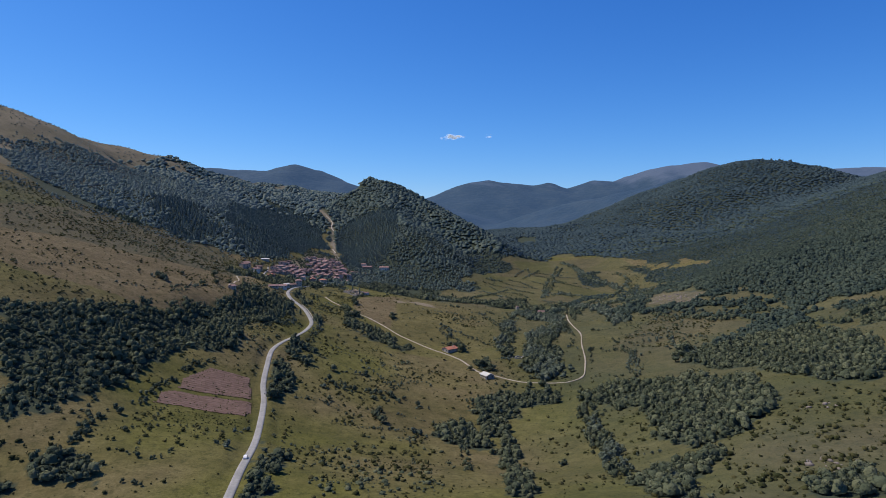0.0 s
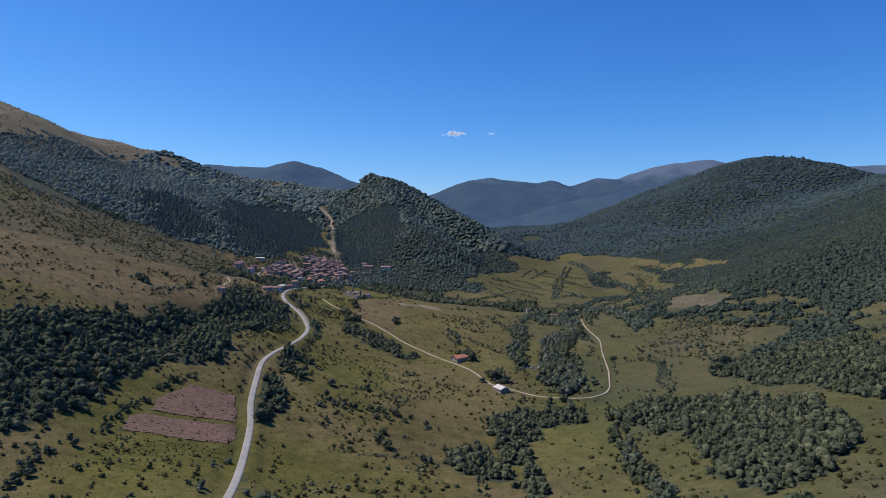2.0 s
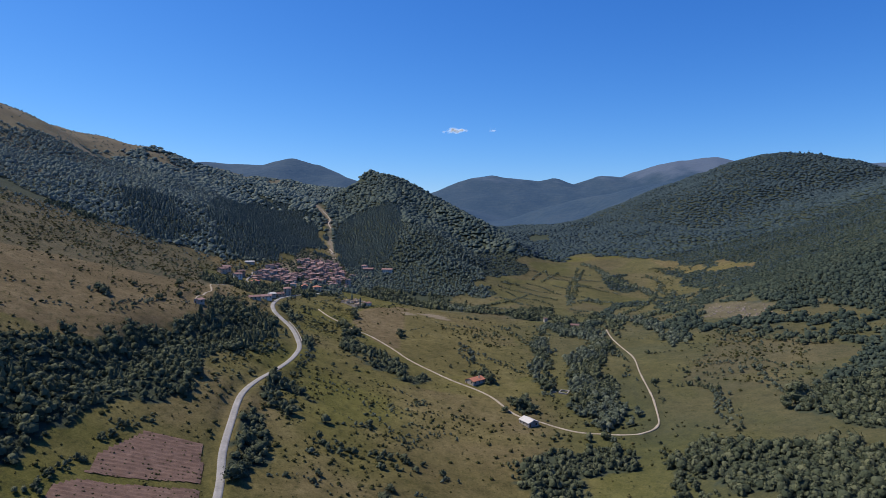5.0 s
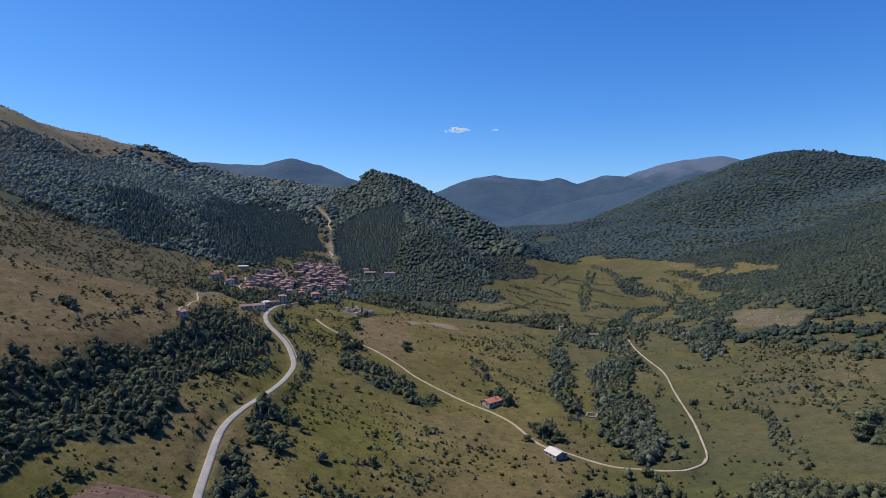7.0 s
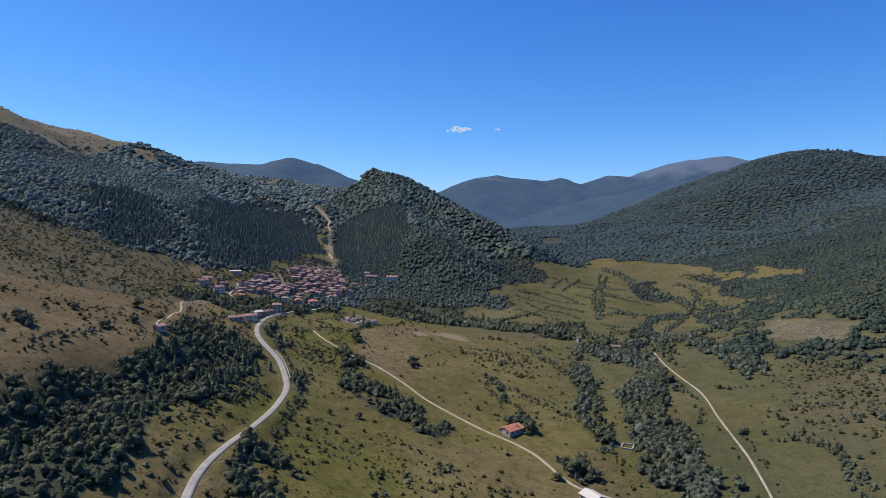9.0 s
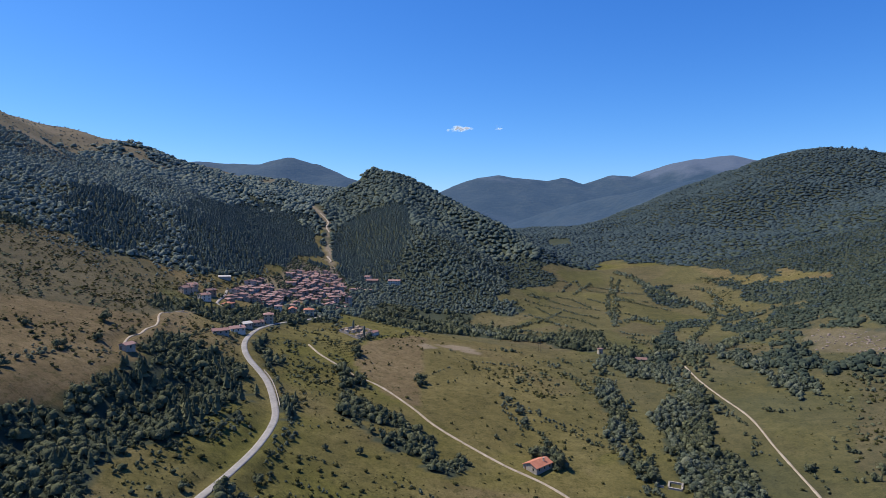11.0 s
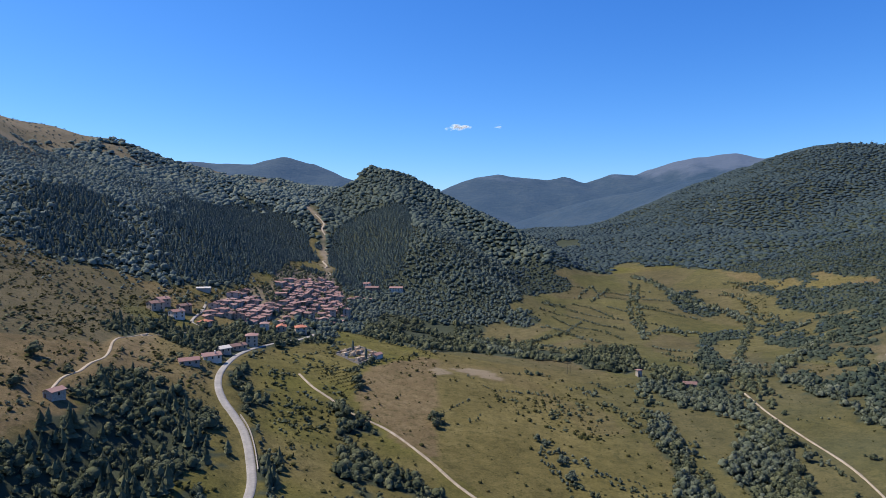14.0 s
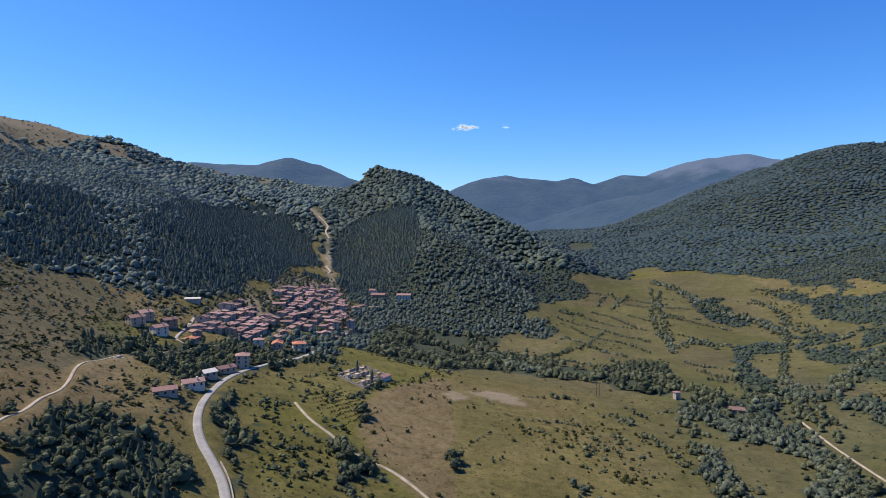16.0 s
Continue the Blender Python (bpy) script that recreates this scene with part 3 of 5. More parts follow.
wood("east_wood", (128, 511), (157, 491), (189, 450), (207, 411), (153, 333), (124, 367), (138, 413), (124, 450), (115, 463), (115, 496))
wood("east_wood2", (254, 574), (327, 627), (366, 628), (237, 442), (235, 471), (215, 497), (225, 537))
wood("stream_bend", (38, 496), (55, 510), (76, 518), (92, 519), (90, 499), (66, 487), (59, 471), (45, 450), (44, 425), (29, 424), (31, 464))
wood("stream_bend2", (-7, 427), (3, 444), (16, 454), (22, 441), (17, 423), (-7, 416))
scrub("east_meadow_scrub", (196, 668), (265, 649), (266, 566), (227, 564), (191, 627))
scrub("thicket_green", (-192, 435), (-177, 454), (-172, 450), (-188, 431))
scrub("road_shrubs", (-138, 486), (-120, 543), (-103, 522), (-115, 464))
hedge(3, (102, 1267), (125, 1240), (149, 1198), (175, 1172))
hedge(3, (144, 1334), (162, 1312), (177, 1271), (183, 1252))
hedge(3, (190, 1313), (203, 1292), (210, 1279))
hedge(7, (159, 1364), (183, 1408), (201, 1426))
hedge(3, (195, 1405), (209, 1377), (222, 1354), (235, 1356))
hedge(6, (271, 1464), (251, 1389), (236, 1338))
hedge(6, (228, 1332), (210, 1257), (196, 1196), (193, 1168))
hedge(3, (236, 1321), (255, 1297), (279, 1282))
hedge(3, (224, 1214), (236, 1193), (245, 1183))
hedge(3, (265, 1405), (281, 1392))
hedge(7, (107, 1332), (106, 1286))
hedge(5, (85, 1277), (98, 1265))
hedge(5, (92, 1128), (102, 1119), (109, 1099), (121, 1080))
hedge(3, (95, 1139), (111, 1176), (128, 1208))
hedge(3, (79, 1189), (91, 1149), (95, 1128))
hedge(6, (28, 1068), (49, 1091), (64, 1112), (72, 1122))
hedge(4, (1, 1061), (21, 1061))
hedge(3, (54, 1200), (76, 1174))
hedge(9, (98, 1057), (105, 1044))
hedge(8, (196, 1141), (227, 1170), (242, 1145))
hedge(3, (174, 1067), (188, 1047), (205, 1036))
hedge(3, (164, 989), (178, 977), (186, 965))
hedge(5, (221, 932), (238, 934))
hedge(8, (409, 1365), (429, 1365), (439, 1353))
hedge(6, (368, 1333), (384, 1333))
hedge(7, (374, 1262), (361, 1212), (359, 1183))
hedge(6, (381, 1210), (367, 1175))
hedge(5, (381, 1193), (389, 1190))
hedge(8, (362, 1145), (371, 1129), (389, 1139))
hedge(5, (-176, 360), (-176, 386), (-178, 413), (-173, 432), (-167, 446))
hedge(9, (-195, 367), (-188, 371))
hedge(8, (-128, 465), (-117, 459), (-118, 475))
hedge(4, (-107, 388), (-109, 401))
hedge(8, (-89, 468), (-76, 476), (-58, 470), (-48, 475))
hedge(8, (-42, 490), (-36, 473))
hedge(6, (-20, 476), (-10, 472))
hedge(4, (-83, 441), (-76, 434), (-62, 430))
hedge(2.5, (-64, 419), (-48, 412), (-25, 421))
hedge(8, (-22, 423), (-10, 420))
hedge(4, (-44, 514), (-21, 537), (-9, 531))
hedge(2, (-109, 570), (-74, 569), (-48, 567), (-5, 566))
hedge(5, (-74, 511), (-61, 526))
hedge(8, (26, 505), (22, 479))
hedge(6, (163, 617), (187, 616))
hedge(5, (181, 602), (177, 569), (174, 554))
hedge(5, (135, 539), (152, 525), (168, 527))
hedge(6, (108, 472), (101, 439), (96, 416))
hedge(10, (96, 408), (102, 398))
hedge(10, (261, 764), (284, 723), (302, 672), (332, 687), (365, 672))
scrub("road_bank", (-179, 811), (-156, 854), (-138, 878), (-129, 823), (-148, 791), (-166, 778))
scrub("below_village", (-248, 791), (-223, 806), (-200, 782), (-198, 748), (-221, 751))
scrub("west_foot", (-300, 924), (-279, 965), (-254, 1017), (-242, 1068), (-232, 1050), (-249, 974), (-265, 932), (-273, 884))
hedge(8, (-189, 790), (-189, 819), (-180, 837), (-167, 841))
hedge(8, (-179, 858), (-168, 873), (-156, 890))
hedge(6, (-167, 798), (-154, 769))
hedge(7, (-141, 875), (-139, 898))
hedge(9, (-114, 841), (-101, 859))
hedge(6, (-194, 770), (-195, 788))
hedge(7, (-220, 798), (-211, 800), (-209, 810))
hedge(9, (-275, 871), (-261, 865), (-250, 868))
hedge(8, (-261, 911), (-249, 897), (-241, 887))
hedge(8, (-279, 915), (-276, 927), (-272, 937))
hedge(10, (-175, 941), (-161, 961), (-144, 973))
hedge(7, (-190, 864), (-186, 881), (-180, 892))
hedge(6, (-107, 931), (-85, 929), (-66, 923))
hedge(9, (-213, 893), (-202, 896), (-197, 907))
hedge(8, (-256, 966), (-250, 992), (-244, 1018))
hedge(7, (-241, 1043), (-235, 1083), (-234, 1149))
hedge(5, (-145, 755), (-136, 740), (-128, 727))
hedge(5, (-169, 779), (-164, 792), (-155, 794))
hedge(4, (-143, 716), (-122, 725))
hedge(5, (-149, 737), (-130, 748))
hedge(6, (-289, 771), (-282, 777), (-276, 786))
hedge(6, (-329, 819), (-321, 837), (-310, 853), (-292, 860))
hedge(7, (-339, 848), (-327, 863), (-314, 880))
hedge(5, (-301, 827), (-286, 836), (-274, 849))
hedge(6, (-242, 741), (-233, 744), (-224, 746))
hedge(6, (-216, 722), (-216, 746), (-215, 761))


PATHS = [(ROAD, 2.9), (LANE, 1.9), (FARM_TRACK, 1.6), (HILL_TRACK, 1.8)]


def flattened(X, Y, h):
    """The ground, levelled along the roads."""
    for line, half in PATHS:
        pts = rounded(line, 12)
        d = np.full(X.shape, 1e9)
        z = np.zeros(X.shape)
        level = land(pts[:, 0], pts[:, 1])
        for (ax, ay), (bx, by), za, zb in zip(pts[:-1], pts[1:], level[:-1], level[1:]):
            box = (X > min(ax, bx) - 15) & (X < max(ax, bx) + 15) & (Y > min(ay, by) - 15) & (Y < max(ay, by) + 15)
            if not box.any():
                continue
            x, y = X[box], Y[box]
            dx, dy = bx - ax, by - ay
            s = np.clip(((x - ax) * dx + (y - ay) * dy) / (dx * dx + dy * dy), 0, 1)
            dist = np.hypot(x - ax - s * dx, y - ay - s * dy)
            near = dist < d[box]
            d[box] = np.where(near, dist, d[box])
            z[box] = np.where(near, za + s * (zb - za), z[box])
        w = np.clip((half + 7 - d) / 5.5, 0, 1)
        h = h * (1 - w) + (z - 0.15) * w
    return h


def roughness(X, Y):
    """Small swells of the open ground."""
    far = np.clip((Y - 900) / 1500, 0, 1)
    h = (value_noise(X, Y, 38, 3) - 0.5) * 2.6 + (value_noise(X, Y, 11, 4) - 0.5) * 0.7
    h = h + 34 * (value_noise(X + 0.35 * Y, Y * 0.45, 150, 7) - 0.5) * np.clip((X - 380) / 250, 0, 1) * np.clip((270 - land(X, Y)) / 90, 0, 1) * (Y > 500)
    return h + far * ((value_noise(X, Y, 170, 5) - 0.5) * 16 + (value_noise(X, Y, 75, 6) - 0.5) * 11)


def ground(X, Y):
    X, Y = np.asarray(X, float), np.asarray(Y, float)
    return flattened(X, Y, land(X, Y) + roughness(X, Y))


CLEARINGS = [
    [(292, 714), (327, 665), (299, 611), (266, 635)], [(351, 695), (360, 677), (342, 647), (335, 662)], [(520, 1352), (535, 1230), (514, 1194), (498, 1294)],
    [(237, 2004), (303, 2012), (292, 1910), (234, 1885)], [(352, 1559), (424, 1518), (471, 1410), (435, 1346), (397, 1383), (372, 1463)],
    [(449, 1370), (486, 1336), (469, 1297), (437, 1306)], [(486, 1311), (522, 1276), (494, 1236), (470, 1273)], [(409, 1285), (405, 1239), (349, 1166), (347, 1198)],
    [(-359, 922), (-303, 937), (-256, 966), (-246, 1009), (-234, 1059), (-218, 1040), (-243, 955), (-250, 895), (-265, 852), (-291, 840)],
]
PATCHES = [[(-66, 862), (-60, 874), (-51, 871), (-52, 857), (-62, 850)], [(-47, 879), (-31, 895), (-14, 885), (-9, 872), (-25, 869), (-41, 870)]]
BARE = [(327, 951), (343, 896), (357, 836), (318, 794), (283, 848)]


LOOSE = ("shrubland", "shrubwood", "east_bushes", "ravine_bank", "roadside3", "roadside4", "roadside7", "lanebank", "lanebank2", "lane_grove", "road_grove", "roadside2")


def in_woods(X, Y):
    hit = np.zeros(np.shape(X), bool)
    loose = np.clip((Y - 700) / 500, 0, 1)
    dx = (value_noise(X, Y, 14, 11) - 0.5) * 8 + (value_noise(X, Y, 7, 36) - 0.5) * 8
    dy = (value_noise(X, Y, 14, 12) - 0.5) * 8 + (value_noise(X, Y, 7, 37) - 0.5) * 8
    wx, wy = (value_noise(X, Y, 50, 26) - 0.5) * 60 * loose, (value_noise(X, Y, 50, 27) - 0.5) * 90 * loose
    gaps = value_noise(X, Y, 18, 67) + 0.5 * value_noise(X, Y, 7, 68)
    for name, poly in WOODS.items():
        if name in ("hill", "mountain", "east"):
            hit |= inside(X + dx + wx, Y + dy + wy, poly)
        elif name in LOOSE:
            hit |= inside(X + dx, Y + dy, poly) & (gaps > 0.7)
        else:
            hit |= inside(X + dx, Y + dy, poly)
    for poly in [*CLEARINGS, BARE]:
        hit &= ~inside(X + (value_noise(X, Y, 10, 28) - 0.5) * 14, Y + (value_noise(X, Y, 10, 29) - 0.5) * 14, poly)
    tree_line = 280 + 60 * (value_noise(X, Y, 90, 13) - 0.5) + 50 * (value_noise(X, Y, 17, 25) - 0.5)
    return hit & ((X > -560) | (land(X, Y) < tree_line))


BROWN = [[(-89, 742), (-59, 711), (-20, 667), (30, 645), (80, 702), (53, 824), (-5, 905), (-75, 898), (-120, 814)], [(-314, 470), (-218, 516), (-213, 657), (-226, 773), (-332, 909), (-483, 914), (-449, 485)]]


VILLAGE = [(-254, 919), (-258, 953), (-250, 1006), (-238, 1051), (-259, 1216), (-232, 1265), (-218, 1320), (-194, 1267), (-176, 1213), (-154, 1048), (-161, 1020), (-175, 987), (-193, 999), (-198, 960), (-205, 937), (-221, 934), (-233, 913)]
OUTLYING_SPOTS = [(-196, 931), (-194, 950), (-190, 966), (-183, 988), (-175, 982), (-166, 979), (-160, 987), (-158, 1017), (-160, 1054), (-170, 1183), (-167, 1229), (-154, 1239), (-171, 1096), (-249, 915), (-245, 898), (-234, 962), (-230, 976)]
HOUSE_SPOTS = [(-174, 915), (-187, 903), (-201, 904), (-195, 849), (-200, 831), (-203, 811), (-202, 786), (-206, 761), (-261, 876), (-264, 898), (-279, 880), (-282, 899), (-240, 878), (-272, 962), (-154, 1296), (-120, 1304), (-163, 1309), (-165, 1022), (-156, 1054), (42, 567), (9, 649), (-221, 657), (143, 889), (113, 923)]


def cover_of(X, Y):
    """Shares of dry grass, woodland floor and bare stone."""
    dry = 0.10 + 0.85 * (value_noise(X, Y, 60, 21) - 0.35) + 0.3 * (value_noise(X, Y, 19, 86) - 0.5) + 0.06 * np.clip((X - 60) / 150, 0, 1) + 0.12 * np.clip((Y - 620) / 300, 0, 1)
    dry = np.where((X < -330) & (Y > 800), 0.75, dry)
    for poly in BROWN:
        dry = np.where(inside(X + (value_noise(X, Y, 20, 22) - 0.5) * 20, Y, poly), 0.85, dry)
    seeds = np.random.RandomState(71)
    sx, sy, sd = seeds.uniform(-40, 420, 70), seeds.uniform(600, 1560, 70), seeds.rand(70)
    zone = (X > -60) & (X < 430) & (Y > 620) & (Y < 1560)
    fx, fy = X[zone], Y[zone]
    best, tone = np.full(fx.shape, 1e9), np.zeros(fx.shape)
    for a, b, t in zip(sx, sy, sd):
        d = np.hypot(fx - a, (fy - b) * 0.7)
        tone = np.where(d < best, t, tone)
        best = np.minimum(best, d)
    dry[zone] = 0.3 * dry[zone] + 0.5 * tone + 0.02
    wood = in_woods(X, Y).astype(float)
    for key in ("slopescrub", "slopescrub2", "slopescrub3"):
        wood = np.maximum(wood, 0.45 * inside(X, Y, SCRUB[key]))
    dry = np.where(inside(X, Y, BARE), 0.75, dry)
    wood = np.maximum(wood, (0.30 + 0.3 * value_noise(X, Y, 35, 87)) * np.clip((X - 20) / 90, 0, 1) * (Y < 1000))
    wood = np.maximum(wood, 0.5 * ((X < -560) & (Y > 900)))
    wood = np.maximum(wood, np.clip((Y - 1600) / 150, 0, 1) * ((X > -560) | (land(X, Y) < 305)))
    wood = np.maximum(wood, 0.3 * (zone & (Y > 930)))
    stone = np.clip(1.2 - (away(X, Y, GULLY) + 12 * (value_noise(X, Y, 18, 24) - 0.5)) / 7, 0, 1) * 0.75
    stone = np.maximum(stone, (0.16 + 0.3 * value_noise(X, Y, 70, 88)) * ((X < -560) & (Y > 900)))
    stone = np.maximum(stone, inside(X, Y, VILLAGE) * 0.6)
    stone = np.maximum(stone, inside(X + (value_noise(X, Y, 10, 38) - 0.5) * 16, Y + (value_noise(X, Y, 10, 39) - 0.5) * 24, BARE) * (0.05 + 0.2 * value_noise(X, Y, 9, 40)))
    for poly in PATCHES:
        stone = np.maximum(stone, inside(X + (value_noise(X, Y, 4, 65) - 0.5) * 5, Y + (value_noise(X, Y, 4, 66) - 0.5) * 7, poly) * 0.65)
    return np.stack([np.clip(dry, 0, 1), wood, stone, np.ones_like(dry)], -1)


# ---- ground ----
def build_ground():
    cols = np.concatenate([np.linspace(-1.6, -0.70, 24)[:-1], np.linspace(-0.70, 0.70, 370), np.linspace(0.70, 1.6, 24)[1:]])
    depth = np.concatenate([np.geomspace(60, 480, 18)[:-1], np.geomspace(480, 2300, 400)[:-1], np.geomspace(2300, 5150, 90)])
    U, D = np.meshgrid(cols, depth)
    X, Y = U * D, D - 300
    Z = ground(X, Y)
    cut = int(np.searchsorted(depth, 2850))

    def sheet(name, a, b, mat):
        n, m = b - a, len(cols)
        i = np.arange(n * m).reshape(n, m)
        faces = np.stack([i[:-1, :-1], i[:-1, 1:], i[1:, 1:], i[1:, :-1]], -1).reshape(-1, 4)
        return mesh_from(name, np.stack([X[a:b], Y[a:b], Z[a:b]], -1).reshape(-1, 3), faces, mat, True)

    tagged(new("backdrop", sheet("backdrop", cut - 1, len(depth), DISTANCE)), "distant mountains behind the valley, blue with painted haze", "mountains", kind="structure")
    X, Y, Z = X[:cut], Y[:cut], Z[:cut]
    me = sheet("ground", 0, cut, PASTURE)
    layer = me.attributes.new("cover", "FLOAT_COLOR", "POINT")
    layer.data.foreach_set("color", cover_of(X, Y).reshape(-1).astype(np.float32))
    return tagged(new("ground", me), "dry grass valley floor and mountain slopes", "ground", kind="structure")


build_ground()


def ribbon(name, line, half, mat, label, lift=0.12, uneven=0.0):
    p = rounded(line, 2.5)
    t = np.gradient(p, axis=0)
    t /= np.linalg.norm(t, axis=1)[:, None]
    side = np.stack([-t[:, 1], t[:, 0]], 1)
    level = land(p[:, 0], p[:, 1])
    wide = half * (1 + uneven * (value_noise(p[:, 0], p[:, 1], 9, 31) - 0.5))[:, None]
    rows = []
    for s, drop in ((-1.0, -0.6), (-0.97, 0.0), (-0.4, 0.05), (0.4, 0.05), (0.97, 0.0), (1.0, -0.6)):
        rows.append(np.column_stack([p + side * wide * s, level + lift + drop]))
    v = np.stack(rows, 1)
    n, m = v.shape[:2]
    i = np.arange(n * m).reshape(n, m)
    faces = np.stack([i[:-1, :-1], i[1:, :-1], i[1:, 1:], i[:-1, 1:]], -1).reshape(-1, 4)
    return tagged(new(name, mesh_from(name, v.reshape(-1, 3), faces, mat, True)), label, "road", kind="structure")


ribbon("road", ROAD, 2.05, ASPHALT, "pale grey asphalt country road winding up the valley")
ribbon("gully_path", [(x + 3.5 * math.sin(k * 2.3), y) for k, (x, y) in enumerate(rounded(GULLY, 22))], 1.6, DIRT, "narrow pale path winding up the stony gully", 0.5, 0.5)
ribbon("dirt_lane", LANE, 0.76, DIRT, "narrow pale dirt lane across the meadows", 0.3, 0.4)
ribbon("farm_track", FARM_TRACK, 0.68, DIRT, "narrow pale farm track along the stream", 0.3, 0.5)
ribbon("hill_track", HILL_TRACK, 0.8, DIRT, "pale dirt track on the brown slope", uneven=0.4)


def build_ploughed(poly):
    """A ploughed plot with furrows."""
    p = np.array(poly, float)
    long = np.array((0.962, 0.272))
    across = np.array([-long[1], long[0]])
    a, b = p @ long, p @ across
    S, T = np.meshgrid(np.arange(a.min(), a.max(), 1.6), np.arange(b.min(), b.max(), 0.75))
    X, Y = S * long[0] + T * across[0], S * long[1] + T * across[1]
    keep = inside(X, Y, poly)
    Z = ground(X, Y) + 0.3 + 0.10 * np.sin(T * 2.1) + (value_noise(X, Y, 1.7, 41) - 0.5) * 0.3
    n, m = X.shape
    i = np.arange(n * m).reshape(n, m)
    ok = keep[:-1, :-1] & keep[1:, 1:] & keep[:-1, 1:] & keep[1:, :-1]
    faces = np.stack([i[:-1, :-1], i[:-1, 1:], i[1:, 1:], i[1:, :-1]], -1)[ok]
    me = mesh_from("ploughed_field", np.stack([X, Y, Z], -1).reshape(-1, 3), faces, PLOUGH)
    bm = bmesh.new()
    bm.from_mesh(me)
    bmesh.ops.delete(bm, geom=[v for v in bm.verts if not v.link_faces], context="VERTS")
    bm.to_mesh(me)
    bm.free()
    tagged(new("ploughed_field", me), "reddish brown ploughed field with rows of furrows", "field", kind="structure")


for plot in PLOUGHED:
    build_ploughed(plot)


# ---- trees ----
def ico(sub, rng, rough):
    bm = bmesh.new()
    bmesh.ops.create_icosphere(bm, subdivisions=sub, radius=1)
    v = np.array([p.co for p in bm.verts])
    f = np.array([[q.index for q in g.verts] for g in bm.faces])
    bm.free()
    return v * (1 + rough * (rng.rand(len(v), 1) - 0.5) * 2), f


def joined(pieces):
    vs, fs, at = [], [], 0
    for v, f in pieces:
        vs.append(v)
        fs.append(f + at)
        at += len(v)
    return np.concatenate(vs), np.concatenate(fs)


def tufts(rng, n, centre, spread, size):
    """Loose leaf sprays: small bent triangles over the skin of one leaf clump."""
    d = rng.randn(n, 3)
    d[:, 2] = abs(d[:, 2]) * np.where(rng.rand(n) < 0.72, 1, -1)
    d /= np.linalg.norm(d, axis=1)[:, None]
    c = np.array(centre) + d * spread * (0.82 + 0.45 * rng.rand(n, 1) ** 2)
    off = rng.randn(n, 3, 3)
    off -= 0.55 * (off * d[:, None]).sum(-1)[..., None] * d[:, None]
    return (c[:, None] + off * size * rng.uniform(0.6, 1.3, (n, 1, 1))).reshape(-1, 3), np.arange(3 * n).reshape(-1, 3)


def dome(rng, n, rings, rough):
    """A closed, uneven leaf cushion: rings of n points under one tip."""
    pts, turn = [], rng.rand() * 6.283
    for k, (z, r) in enumerate(rings):
        a = np.arange(n) / n * 6.283 + turn + k * math.pi / n
        rr = r * (1 + rough * (rng.rand(n) - 0.5) * 2)
        pts.append(np.column_stack([np.cos(a) * rr, np.sin(a) * rr, z + rough * 0.6 * (rng.rand(n) - 0.5)]))
    pts.append([[0.1 * (rng.rand() - 0.5), 0.1 * (rng.rand() - 0.5), rings[-1][0] + 0.32]])
    f = []
    for k in range(len(rings) - 1):
        for i in range(n):
            p, q, u, w = k * n + i, k * n + (i + 1) % n, (k + 1) * n + i, (k + 1) * n + (i + 1) % n
            f += [[p, q, u], [q, w, u]]
    top = len(rings) * n
    f += [[top - n + i, top - n + (i + 1) % n, top] for i in range(n)]
    return np.concatenate(pts), np.array(f)


LOW_RINGS = ((-0.2, 0.95), (0.45, 0.78))
FULL_RINGS = ((-0.45, 0.72), (0.1, 1.0), (0.62, 0.7))


def crown_clumps(seed, clumps, sprays=20, size=0.12, tall=1.0, sides=6, rings=FULL_RINGS):
    """An uneven crown about 1 m in radius standing on z = 0: leaf cushions of many sizes under loose leaf sprays."""
    rng = np.random.RandomState(seed)
    v, f = dome(rng, sides + 1 if clumps > 1 else sides, rings if clumps > 1 else LOW_RINGS, 0.26)
    wide = 0.66 if clumps > 1 else 0.8
    pieces = [(v * (wide, wide, 0.72 * tall) + (rng.uniform(-0.15, 0.15), rng.uniform(-0.15, 0.15), 0.6 * tall), f)]
    for k in range(clumps - 1):
        v, f = dome(rng, sides - 1, LOW_RINGS, 0.3)
        r = rng.uniform(0.22, 0.5)
        a, d = k * 2.4 + rng.rand(), rng.uniform(0.25, 0.8)
        at = (math.cos(a) * d, math.sin(a) * d, (rng.uniform(0.3, 1.25) if d < 0.55 else rng.uniform(0.25, 0.8)) * tall)
        pieces.append((v * (r, r, r * rng.uniform(0.8, 1.3)) + at, f))
        pieces.append(tufts(rng, sprays, at, r * 1.15, size))
    pieces.append(tufts(rng, sprays * (2 if clumps > 2 else 1), (0, 0, 0.62 * tall), 0.82, size))
    return joined(pieces)


def conifer(seed):
    """A pine about 1 m in radius: drooping tiers with ragged rims."""
    rng = np.random.RandomState(seed)
    pieces = []
    for z0, z1, r in ((0.15, 1.1, 0.76), (0.65, 1.6, 0.58), (1.15, 2.15, 0.36)):
        n = 6
        a = np.arange(n) / n * 6.283 + rng.rand()
        rr = r * (0.7 + 0.5 * rng.rand(n))
        v = np.concatenate([np.column_stack([np.cos(a) * rr, np.sin(a) * rr, z0 + 0.3 * rng.rand(n)]), [[rng.uniform(-0.05, 0.05), 0, z1]]])
        pieces.append((v, np.array([[k, (k + 1) % n, n] for k in range(n)])))
    return joined(pieces)


